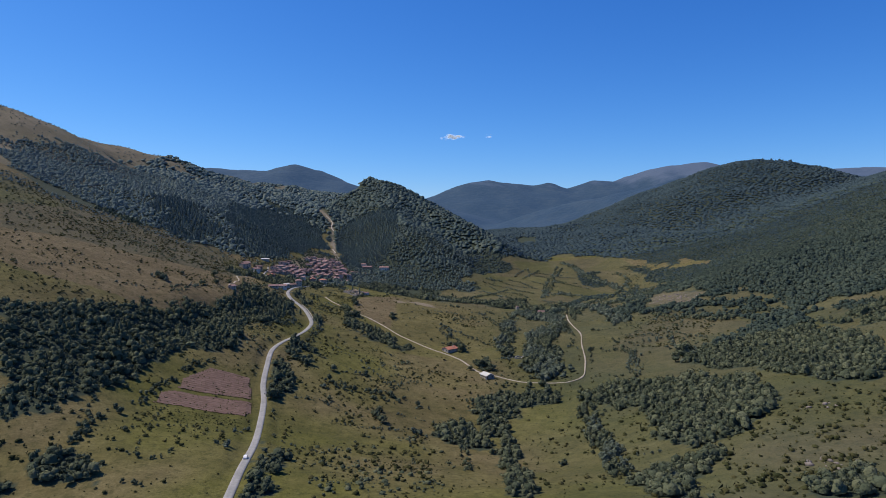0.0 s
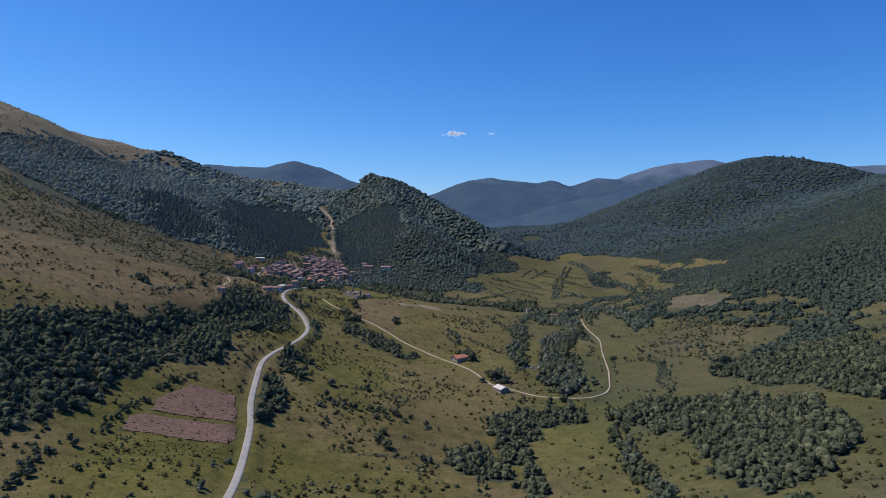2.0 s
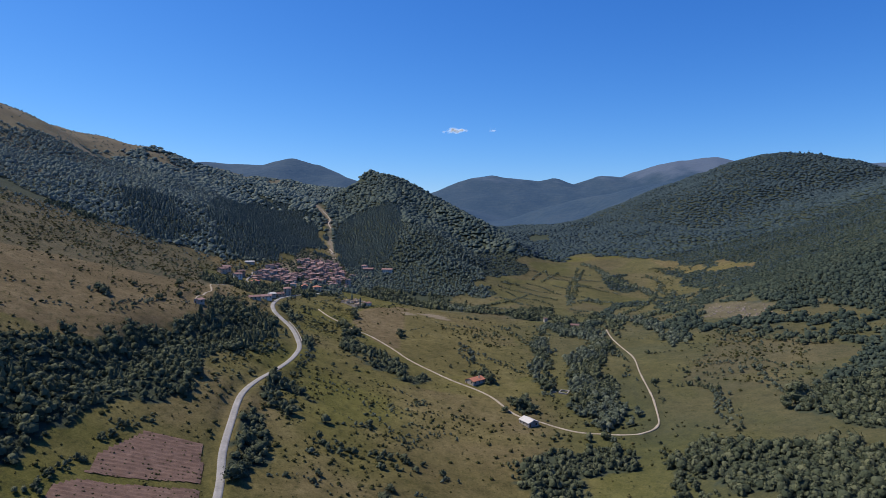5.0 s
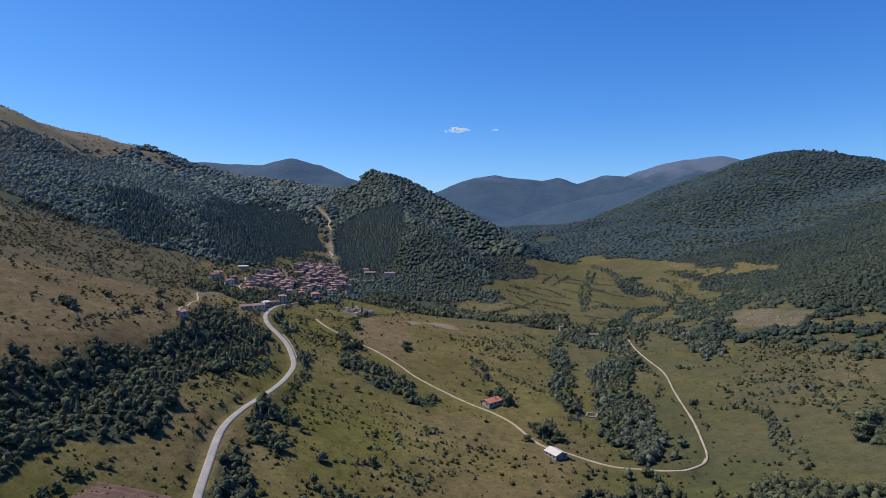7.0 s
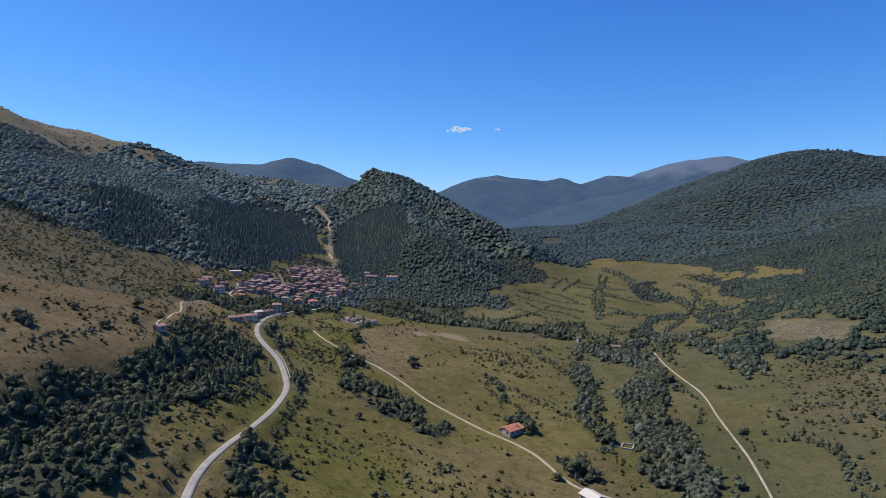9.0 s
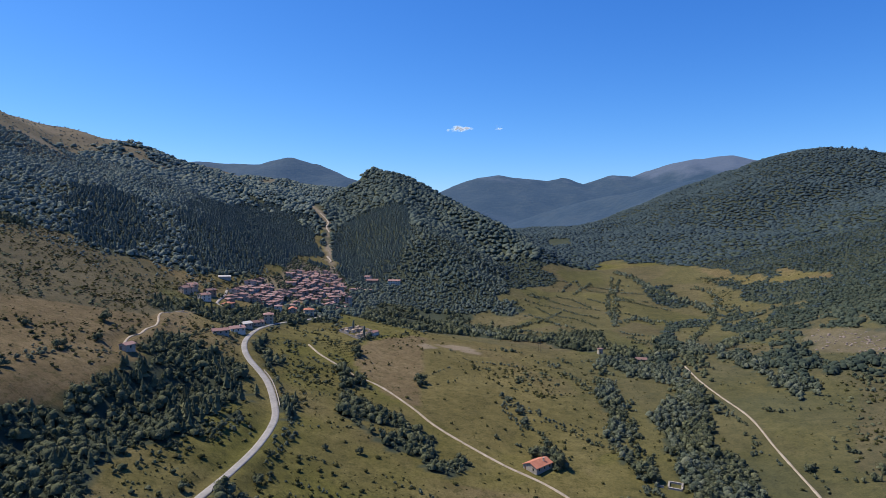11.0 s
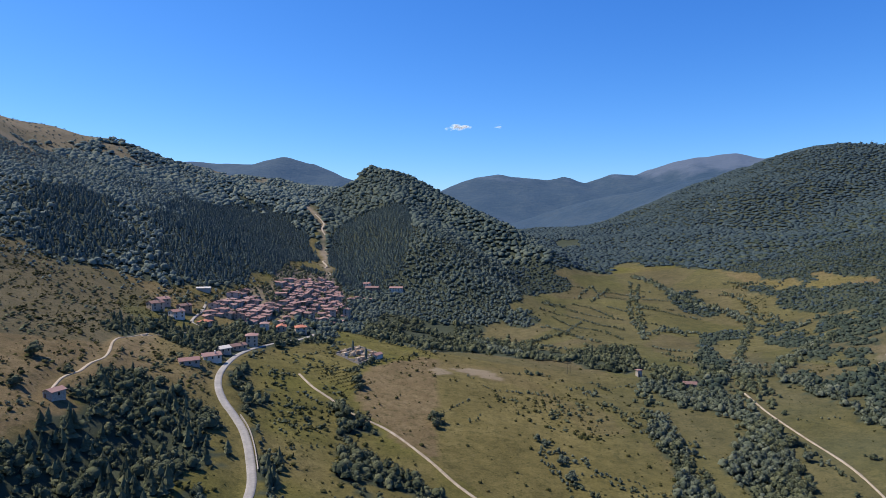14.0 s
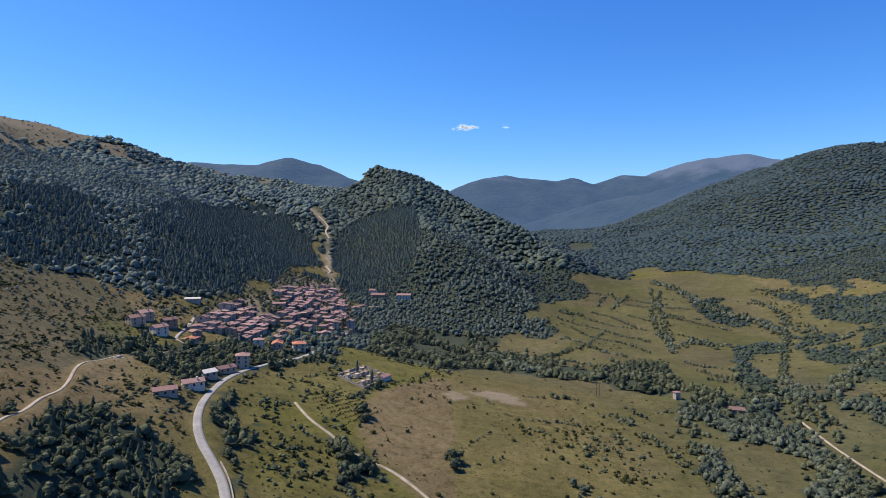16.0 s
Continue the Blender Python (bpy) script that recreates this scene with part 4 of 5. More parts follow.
def planted(name, protos, X, Y, radius, mat, label, category, sink=0.15, tall=1.0, smooth=True):
    """Many crowns as one mesh, each turned and sized by chance."""
    rng = np.random.RandomState(len(X) + 7)
    Z = ground(X, Y)
    which = rng.randint(len(protos), size=len(X))
    vs, fs, at = [], [], 0
    for k, (pv, pf) in enumerate(protos):
        sel = np.where(which == k)[0]
        if not len(sel):
            continue
        a = rng.rand(len(sel)) * 6.283
        c, s = np.cos(a)[:, None], np.sin(a)[:, None]
        r = radius[sel][:, None]
        up = r * rng.uniform(0.85, 1.25, (len(sel), 1)) * tall
        lean = rng.uniform(0.8, 1.25, (len(sel), 1))
        v = np.stack([(pv[:, 0] * c - pv[:, 1] * s) * r * lean + X[sel][:, None], (pv[:, 0] * s + pv[:, 1] * c) * r + Y[sel][:, None], (pv[:, 2] - sink) * up + Z[sel][:, None]], -1)
        f = pf[None] + (np.arange(len(sel)) * len(pv))[:, None, None] + at
        vs.append(v.reshape(-1, 3))
        fs.append(f.reshape(-1, 3))
        at += v.shape[0] * v.shape[1]
    me = mesh_from(name, np.concatenate(vs), np.concatenate(fs), mat, smooth)
    return tagged(new(name, me), label, category, kind="stuff")


CROWN_FAR = [crown_clumps(s, 2, 10, 0.17, 1.15, 6, LOW_RINGS) for s in range(100, 112)]
CROWN_TINY = [crown_clumps(s, 1, 2, 0.24) for s in range(110, 122)]
CROWN_MID = [crown_clumps(s, 4, 16, 0.13, 1.35, 6, LOW_RINGS) for s in range(120, 132)]
CROWN_SLOPE = [crown_clumps(s, 2, 4, 0.2, 1.05, 5, LOW_RINGS) for s in range(160, 176)]
CROWN_WOOD = [crown_clumps(s, 3, 14, 0.15, 1.2, 6, LOW_RINGS) for s in range(150, 166)]
SHRUB = [crown_clumps(s, 1, 5, 0.3, 0.8, 4) for s in range(130, 142)]
PINES = [conifer(s) for s in range(140, 150)]


def jittered(x0, x1, y0, y1, gap, seed):
    rng = np.random.RandomState(seed)
    X, Y = np.meshgrid(np.arange(x0, x1, gap), np.arange(y0, y1, gap))
    X, Y = X.ravel(), Y.ravel()
    return X + rng.uniform(-0.62, 0.62, len(X)) * gap, Y + rng.uniform(-0.62, 0.62, len(X)) * gap, rng


def clear_of_roads(X, Y):
    ok = np.ones(len(X), bool)
    for line, half in PATHS:
        ok &= away(X, Y, line) > half + 2.8
    for plot in PLOUGHED:
        ok &= ~inside(X, Y, plot)
    for x, y in [*HOUSE_SPOTS, *OUTLYING_SPOTS]:
        ok &= np.hypot(X - x, Y - y) > 6.5
    ok &= ~inside(X, Y, BARE)
    ok &= ~inside(X, Y, [(-137, 863), (-116, 842), (-101, 878), (-122, 896)])
    return ok & (away(X, Y, GULLY) > 5) & ~inside(X, Y, VILLAGE)


PINE_HILL = [(-218, 1269), (-260, 1563), (-235, 1680), (-120, 1664), (-103, 1524), (-103, 1423), (-115, 1351), (-141, 1300)]
PINE_SLOPE = [(-372, 1088), (-483, 1465), (-462, 1688), (-347, 1665), (-290, 1575), (-250, 1402), (-224, 1254), (-235, 1087), (-256, 993), (-288, 954), (-331, 982)]
PINE_LEFT = [(-460, 1005), (-500, 1119), (-450, 1148), (-390, 1053), (-349, 976), (-359, 944), (-393, 910)]


def in_pines(X, Y):
    jx = X + (value_noise(X, Y, 22, 81) - 0.5) * 40 + (value_noise(X, Y, 7, 83) - 0.5) * 24
    jy = Y + (value_noise(X, Y, 22, 82) - 0.5) * 90 + (value_noise(X, Y, 7, 84) - 0.5) * 60
    return inside(X, Y, PINE_HILL) | inside(jx, jy, PINE_SLOPE) | inside(jx, jy, PINE_LEFT)


# near woods
X, Y, rng = jittered(-480, 900, 190, 900, 3.9, 1)
ok = in_woods(X, Y) & clear_of_roads(X, Y) & (abs(X) < 0.75 * Y + 70)
X, Y = X[ok], Y[ok]
R = (1.3 + 2.4 * rng.rand(len(X)) ** 1.5) * (0.8 + 0.55 * value_noise(X, Y, 25, 14))
pale = (value_noise(X, Y, 30, 15) > 0.22) & (X > 40) & (X < 230) & (Y > 520)
pine = (value_noise(X, Y, 22, 16) + 0.5 * rng.rand(len(X)) > np.where((Y > 560) & (Y < 770), 0.78, 1.05)) & (X < -120)
oak = ~pale & ~pine & ((Y < 560) | (X < 150))
rest = ~pale & ~pine & ~oak
planted("woodland", CROWN_WOOD, X[oak], Y[oak], R[oak], LEAF_DARK, "dense dark green oak woodland", "woodland")
planted("slope_beeches", CROWN_SLOPE, X[rest], Y[rest], R[rest] * 1.2, LEAF_HILL, "dense green beech wood on the lower slopes", "woodland")
planted("willow_wood", CROWN_MID, X[pale], Y[pale], R[pale], LEAF_PALE, "pale green willow wood beside the stream", "woodland")
planted("pine_thicket", PINES, X[pine], Y[pine], R[pine], LEAF_DARK, "dark pines in the thicket above the road", "woodland", smooth=False)
# mountain forest; the belt at the foot of the hill is broken by small meadows
X, Y, rng = jittered(-900, 1300, 900, 1500, 5.2, 2)
ok = in_woods(X, Y) & clear_of_roads(X, Y) & (abs(X) < 0.73 * Y + 30)
foot = (X > -130) & (X < 190) & (Y < 1180)
ok &= ~(foot & (value_noise(X, Y, 20, 63) + 0.4 * value_noise(X, Y, 8, 64) < 0.62))
X, Y = X[ok], Y[ok]
R = (1.5 + 2.4 * rng.rand(len(X)) ** 1.3) * (0.8 + 0.5 * value_noise(X, Y, 40, 17))
R = np.where((X > -130) & (X < 190) & (Y < 1180), R * rng.uniform(0.8, 1.5, len(X)), R)
right = X > 60
pine = ~right & in_pines(X, Y)
foot = (X > -130) & (X < 190) & (Y < 1180)
right &= ~foot
left = ~right & ~pine & ~foot
planted("foot_woodland", CROWN_WOOD, X[foot], Y[foot], R[foot], LEAF_DARK, "dark green broadleaf belt at the foot of the hill", "woodland")
cone = left & (X > -300)
left &= ~cone
planted("cone_forest", CROWN_SLOPE, X[cone], Y[cone], R[cone] * 1.15, LEAF_CONE_HAZE, "dark green forest on the steep round hill", "forest", 0.2, 1.05)
planted("hill_forest", CROWN_SLOPE, X[left], Y[left], R[left] * 1.15, LEAF_MOUNT_HAZE, "dark green forest on the mountain slopes", "forest", 0.2, 1.05)
PX, PY, prng = jittered(-500, -80, 900, 1700, 3.5, 12)
ok = in_pines(PX, PY) & in_woods(PX, PY) & clear_of_roads(PX, PY)
PX, PY = PX[ok], PY[ok]
planted("pine_plantation", PINES, PX, PY, 1.3 + 2.1 * prng.rand(len(PX)), LEAF_PINE, "dense dark pine plantation above the village", "forest", tall=0.9, smooth=False)
# the share of haze-tinted beeches grows with distance
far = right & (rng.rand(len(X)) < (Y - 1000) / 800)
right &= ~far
planted("right_forest", CROWN_SLOPE, X[right], Y[right], R[right] * 1.15, LEAF_HILL, "green beech forest on the broad slope", "forest", 0.35, 0.8)
planted("hazy_forest", CROWN_SLOPE, X[far], Y[far], R[far] * 1.15, LEAF_FAR_HAZE, "beech forest on the broad slope, bluish with painted haze", "forest", 0.35, 0.8)
X, Y, rng = jittered(-1000, 1850, 1500, 2540, 8.2, 3)
ok = in_woods(X, Y) & clear_of_roads(X, Y) & (abs(X) < 0.72 * Y + 40)
X, Y = X[ok], Y[ok]
R = 3.4 + 3.6 * rng.rand(len(X)) ** 1.4
# same distance blend between plain and haze-tinted beeches
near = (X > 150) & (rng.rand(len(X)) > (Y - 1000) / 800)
planted("upper_beeches", CROWN_TINY, X[near], Y[near], R[near] * 1.3, LEAF_HILL, "green beech forest higher on the slope", "forest", 0.42, 0.7)
X, Y, R = X[~near], Y[~near], R[~near]
right = X > 150
pine = ~right & in_pines(X, Y)
left = ~right & ~pine
cone = left & (X > -330) & (Y < 2000)
left &= ~cone
planted("cone_top_forest", CROWN_TINY, X[cone], Y[cone], R[cone] * 1.3, LEAF_CONE_HAZE, "dark green forest on the top of the round hill", "forest", 0.25, 0.95)
planted("upper_forest", CROWN_TINY, X[left], Y[left], R[left] * 1.3, LEAF_MOUNT_HAZE, "dark green forest high on the mountain", "forest", 0.25, 0.95)
planted("far_forest", CROWN_TINY, X[right], Y[right], R[right] * 1.3, LEAF_FAR_HAZE, "green forest on the distant slopes", "forest", 0.42, 0.7)
# old trees standing clear of the forest on the eastern ridge
X = np.array([1118.0, 1130, 1139, 1147, 1156, 1163, 1172, 1181, 1192])
Y = np.array([2180.0, 2168, 2160, 2150, 2141, 2136, 2128, 2118, 2106])
planted("ridge_trees", CROWN_FAR, X, Y, np.array([6.0, 4.5, 7.5, 5, 8, 6.5, 4, 7, 5]), LEAF_FAR_HAZE, "old trees standing out on the mountain ridge", "trees")
# hedges and stream-side trees
hx, hy, hr = [], [], []
rng = np.random.RandomState(5)
for wide, line in HEDGES:
    p = rounded(line, 3.0)
    for q in p:
        if value_noise(q[0], q[1], 9, 53) < (0.25 if q[1] < 900 else 0.12):
            continue
        for k in range(max(1, int(wide / 5))):
            hx.append(q[0] + rng.randn() * wide * 0.33)
            hy.append(q[1] + rng.randn() * wide * 0.33)
            hr.append((0.42 + 0.14 * min(wide, 13)) * rng.uniform(0.65, 1.6) + 1.0 * (q[1] > 900))
X, Y, R = np.array(hx), np.array(hy), np.array(hr)
ok = clear_of_roads(X, Y)
X, Y, R = X[ok], Y[ok], R[ok]
pale = value_noise(X, Y, 40, 51) > 0.55
lone = np.zeros(len(X), bool)
lone[np.where((Y < 760) & (X > -210) & (X < 170) & (R > 1.3))[0][::2][:270]] = True
SINGLE_X, SINGLE_Y, SINGLE_R, SINGLE_PALE = X[lone], Y[lone], R[lone] * 1.1, pale[lone]
X, Y, R, pale = X[~lone], Y[~lone], R[~lone], pale[~lone]
fa = Y > 740
planted("field_hedges", CROWN_FAR, X[~pale & fa], Y[~pale & fa], R[~pale & fa], LEAF_DARK, "dark green hedges between the upper fields", "hedge")
planted("willow_belt", CROWN_FAR, X[pale & fa], Y[pale & fa], R[pale & fa], LEAF_PALE, "pale green willows along the upper stream", "trees")
X, Y, R, pale = X[~fa], Y[~fa], R[~fa], pale[~fa]
planted("hedgerow", CROWN_MID, X[~pale], Y[~pale], R[~pale], LEAF_DARK, "dark green hedgerow trees between the fields", "hedge")
planted("willow_row", CROWN_MID, X[pale], Y[pale], R[pale], LEAF_PALE, "pale green willows along the stream", "trees")
# scrub
X, Y, rng = jittered(-720, 520, 210, 1400, 3.0, 8)
ok = np.zeros(len(X), bool)
for poly in SCRUB.values():
    ok |= inside(X + (value_noise(X, Y, 12, 18) - 0.5) * 20, Y + (value_noise(X, Y, 12, 19) - 0.5) * 20, poly)
ok &= (rng.rand(len(X)) < 0.08 + 0.6 * np.clip(value_noise(X, Y, 16, 20) * 1.6 - 0.5, 0, 1)) & clear_of_roads(X, Y) & ~in_woods(X, Y)
X, Y = X[ok], Y[ok]
dark = (value_noise(X, Y, 20, 23) > 0.5) & ((X < 100) | (Y > 420))
R = rng.uniform(0.4, 1.0, len(X)) ** 3 * 2.0 + 0.25
planted("scrub", SHRUB, X[dark], Y[dark], R[dark], LEAF_DARK, "dark green scrub spreading over the pasture", "scrub")
planted("dry_scrub", SHRUB, X[~dark], Y[~dark], R[~dark], LEAF_SHRUB, "olive and brownish scrub spreading over the pasture", "scrub")
# low tussocks all over the near meadows
X, Y, rng = jittered(-330, 330, 190, 1000, 3.4, 44)
ok = (rng.rand(len(X)) < 0.05 + 0.5 * np.clip(value_noise(X, Y, 13, 85) - 0.45, 0, 1)) & (abs(X) < 0.72 * Y + 40) & clear_of_roads(X, Y) & ~in_woods(X, Y)
X, Y = X[ok], Y[ok]
planted("tussocks", SHRUB, X, Y, rng.uniform(0.22, 0.6, len(X)), LEAF_SHRUB, "low dark tussocks dotted over the meadows", "tussocks")
# bushes thinning out below the mountain forest
X, Y, rng = jittered(-760, -220, 560, 1060, 3.6, 31)
edge = away(X, Y, [(-760, 690), (-600, 790), (-528, 833), (-452, 872), (-397, 907), (-358, 942), (-307, 953), (-254, 1007)])
ok = (rng.rand(len(X)) < 0.75 * np.exp(-edge / 32) * (0.35 + value_noise(X, Y, 24, 69))) & ~in_woods(X, Y) & clear_of_roads(X, Y)
X, Y, edge = X[ok], Y[ok], edge[ok]
planted("slope_bushes", CROWN_FAR, X, Y, (0.7 + 2.0 * rng.rand(len(X)) ** 2) * np.clip(1.2 - edge / 120, 0.5, 1), LEAF_MOUNT_HAZE, "grey-green bushes thinning out on the dry slope", "bushes")
# scattered shrubs
X, Y, rng = jittered(-560, 560, 190, 1400, 4.0, 6)
chance = 0.10 + 0.9 * np.clip(value_noise(X, Y, 45, 61) - 0.5, 0, 1) * 2
chance = np.where((X < -190) & (Y > 440), chance * 2.2 + 0.03, chance)
chance = np.where((X > -170) & (X < 60) & (Y < 640), chance * 1.6, chance)
chance = np.where((X > 120) & (Y > 430), chance * 0.55, chance)
chance = np.where((X > -60) & (Y > 850), chance * 0.3, chance)
ok = (rng.rand(len(X)) < 0.8 * chance) & clear_of_roads(X, Y) & ~in_woods(X, Y)
X, Y = X[ok], Y[ok]
planted("shrubs", SHRUB, X, Y, rng.uniform(0.35, 1.0, len(X)) ** 4 * 1.9 + 0.2, LEAF_SHRUB, "scattered dark shrubs in the dry meadows", "shrubs")
X, Y, rng = jittered(-1150, -540, 1000, 1950, 9.0, 16)
ok = ~in_woods(X, Y) & (land(X, Y) > 200) & (rng.rand(len(X)) < 0.15 + 0.7 * value_noise(X, Y, 60, 62) ** 2)
X, Y = X[ok], Y[ok]
planted("ridge_shrubs", SHRUB, X, Y, rng.uniform(0.8, 2.6, len(X)), LEAF_MOUNT_HAZE, "low dark shrubs on the bare mountain ridge", "shrubs")
# orchard rows below the village
rows = []
for k in range(9):
    a = np.array((-145.7, 814.9)) + np.array((3.4, -3.0)) * k
    for s in np.arange(0, 30, 2.2):
        rows.append(a + np.array((0.55, 0.83)) * s)
rows = np.array(rows)
ok = clear_of_roads(rows[:, 0], rows[:, 1])
rows = rows[ok] + rng.randn(ok.sum(), 2) * 0.3
planted("orchard_rows", SHRUB, rows[:, 0], rows[:, 1], rng.uniform(0.6, 1.1, len(rows)), LEAF_SHRUB, "rows of small green orchard bushes", "orchard")
# rows of seedlings in the ploughed plots
rows = []
for plot in [*PLOUGHED, CROP]:
    p = np.array(plot, float)
    gx, gy = np.meshgrid(np.arange(p[:, 0].min(), p[:, 0].max(), 1.5), np.arange(p[:, 1].min() - 12, p[:, 1].max(), 3.4))
    gx, gy = gx + rng.randn(*gx.shape) * 0.3, gy + 0.28 * (gx - p[:, 0].min()) + rng.randn(*gx.shape) * 0.25
    keep = inside(gx, gy, plot) & (rng.rand(*gx.shape) < 0.45)
    rows.append(np.stack([gx[keep], gy[keep]], 1))
rows = np.concatenate(rows)
planted("seedling_rows", SHRUB, rows[:, 0], rows[:, 1], rng.uniform(0.35, 0.8, len(rows)), LEAF_SHRUB, "rows of small dark plants in ploughed soil", "crop")


# ---- single trees ----
def trunk_mesh(seed):
    rng = np.random.RandomState(seed)
    pieces = []

    def limb(a, b, ra, rb):
        a, b = np.array(a, float), np.array(b, float)
        n, d = 6, (b - a) / np.linalg.norm(b - a)
        s = np.cross(d, (0.3, 0.9, 0.2))
        s /= np.linalg.norm(s)
        u = np.cross(d, s)
        ang = np.arange(n) / n * 6.283
        ring = np.cos(ang)[:, None] * s + np.sin(ang)[:, None] * u
        v = np.concatenate([a + ring * ra, b + ring * rb])
        f = []
        for k in range(n):
            q = (k + 1) % n
            f += [[k, q, n + q], [k, n + q, n + k]]
        pieces.append((v, np.array(f)))

    limb((0, 0, -0.3), (0.03, 0.02, 0.9), 0.10, 0.065)
    for k in range(4):
        a = k * 1.57 + rng.rand()
        limb((0.02, 0.02, 0.55 + 0.1 * k), (math.cos(a) * 0.55, math.sin(a) * 0.55, 1.1 + 0.15 * k), 0.05, 0.015)
    return joined(pieces)


def build_tree(kind, seed, mat, clumps, sprays, tall, label):
    root = new(kind)
    v, f = trunk_mesh(seed)
    part("trunk", mesh_from("trunk", v, f, BARK), BARK, root)
    v, f = crown_clumps(seed, clumps, sprays, 0.095, tall)
    part("crown", mesh_from("crown", v * (1, 1, 1.05) + (0, 0, 0.15), f, mat), mat, root)
    return tagged(root, label, "tree", "trees of the valley")


TREES = [build_tree("oak_tree", 300 + k, LEAF_DARK, 9, 34, 1.0, "dark green leafy oak tree in the meadow") for k in range(4)]
TREES += [build_tree("willow_tree", 310 + k, LEAF_PALE, 9, 36, 1.2, "pale grey-green willow tree beside the stream") for k in range(3)]


def plant_tree(proto, x, y, r, first=[]):
    m = Matrix.Translation((x, y, float(ground(np.array([x]), np.array([y]))[0]) - 0.1)) @ Matrix.Rotation(random.uniform(0, 6.28), 4, "Z") @ Matrix.Diagonal((r, r, r * random.uniform(0.9, 1.15), 1))
    if proto.name not in first:
        first.append(proto.name)
        proto.matrix_basis = m
        return proto
    return copy_thing(proto, m @ Matrix.Diagonal((*(1 / c for c in proto.scale), 1)))


for x, y, r, pale in zip(SINGLE_X, SINGLE_Y, SINGLE_R, SINGLE_PALE):
    plant_tree(random.choice(TREES[4:] if pale else TREES[:4]), x, y, r)
# big lone trees and thickets
for x, y, r in [(210, 537, 7.5), (217, 544, 6), (202, 533, 5), (-60, 768, 4.2), (-112, 803, 4.5), (14, 657, 4.0), (20, 658, 4.6), (22, 650, 4.2), (9, 663, 3.6), (-235, 690, 2.6), (-253, 694, 4.0), (37, 595, 5.0), (43, 600, 5.5), (48, 591, 4.2), (35, 604, 3.6), (65, 646, 5.0), (69, 639, 4.4), (-112, 747, 5.0), (-117, 753, 5.2), (-103, 744, 4.0)]:
    plant_tree(TREES[0] if x < 100 else TREES[1], x, y, r)
for x, y, r in [(-116, 424, 5.5), (-115, 430, 4.5), (-46, 435, 4.5), (-41, 428, 5), (209, 524, 6), (213, 524, 6.5), (215, 533, 5), (-81, 448, 3), (17, 654, 4), (28, 588, 3.6), (-127, 548, 3), (-110, 797, 4), (-60, 760, 4.2), (-64, 772, 2), (-87, 631, 3), (-104, 625, 2.4), (-237, 656, 4), (-241, 626, 4), (-241, 632, 3), (-237, 695, 2.5), (-11, 684, 2.4), (178, 727, 3)]:
    plant_tree(TREES[2] if r > 3 else TREES[3], x, y, r * 0.8)
for x, y, r in [(-107, 732, 5), (-112, 737, 4), (15, 666, 5), (19, 677, 4), (-237, 657, 2.6), (-267, 641, 3.2), (-269, 592, 5.5), (-264, 591, 4.5), (153, 637, 3.5), (183, 722, 2.4), (-192, 543, 4), (-145, 547, 3), (-263, 588, 4.5), (-64, 523, 3.5), (-47, 440, 4), (-45, 449, 3.4), (-40, 486, 3.6), (-18, 478, 3), (-95, 439, 2.2), (-82, 440, 2.4), (-161, 314, 2), (70, 348, 2.6)]:
    plant_tree(TREES[2] if r > 3 else TREES[3], x, y, r * 0.8)

# ---- buildings ----
PLASTER = material("pinkish_plaster", [(0.20, 0.155, 0.115), (0.32, 0.25, 0.19), (0.50, 0.43, 0.34)], 0.5, 0.9, 0.2, per="object")
WHITE_WALL = material("white_plaster", [(0.50, 0.46, 0.40), (0.64, 0.60, 0.53)], 0.5, 0.9, 0.15)
STONE_WALL = material("grey_stone_wall", [(0.22, 0.20, 0.17), (0.34, 0.31, 0.27), (0.44, 0.41, 0.36)], 1.2, 0.95, 0.6)
TILE_OLD = material("old_pink_roof_tiles", [(0.13, 0.088, 0.082), (0.19, 0.118, 0.108), (0.25, 0.152, 0.14), (0.31, 0.22, 0.205)], 0.35, 0.9, 0.5, per="object")
TILE_NEW = material("orange_roof_tiles", [(0.27, 0.105, 0.068), (0.36, 0.15, 0.10), (0.44, 0.20, 0.135)], 0.4, 0.9, 0.5)
SHEET = material("pale_metal_sheet", [(0.40, 0.395, 0.38), (0.52, 0.51, 0.49)], 0.4, 0.75, 0.1)
GLASS = material("dark_window", [(0.02, 0.022, 0.025), (0.04, 0.042, 0.045)], 2.0, 0.2, 0)
WOOD = material("brown_door_wood", [(0.10, 0.06, 0.035), (0.17, 0.10, 0.06)], 2.0, 0.7, 0.3)
CONCRETE = material("pale_concrete", [(0.20, 0.19, 0.17), (0.33, 0.31, 0.285)], 0.5, 0.9, 0.3)


def box_into(bm, x0, x1, y0, y1, z0, z1):
    r = bmesh.ops.create_cube(bm, size=1)
    for v in r["verts"]:
        v.co = (x0 + (v.co.x + 0.5) * (x1 - x0), y0 + (v.co.y + 0.5) * (y1 - y0), z0 + (v.co.z + 0.5) * (z1 - z0))
    return r["verts"]


def gable_wall(w, d, h, rise):
    bm = bmesh.new()
    prof = [(-w / 2, -2.5), (w / 2, -2.5), (w / 2, h), (0, h + rise), (-w / 2, h)]
    a = [bm.verts.new((x, -d / 2, z)) for x, z in prof]
    b = [bm.verts.new((x, d / 2, z)) for x, z in prof]
    bm.faces.new(a)
    bm.faces.new(b[::-1])
    for k in range(5):
        q = (k + 1) % 5
        bm.faces.new((a[q], a[k], b[k], b[q]))
    bmesh.ops.recalc_face_normals(bm, faces=bm.faces)
    return bm


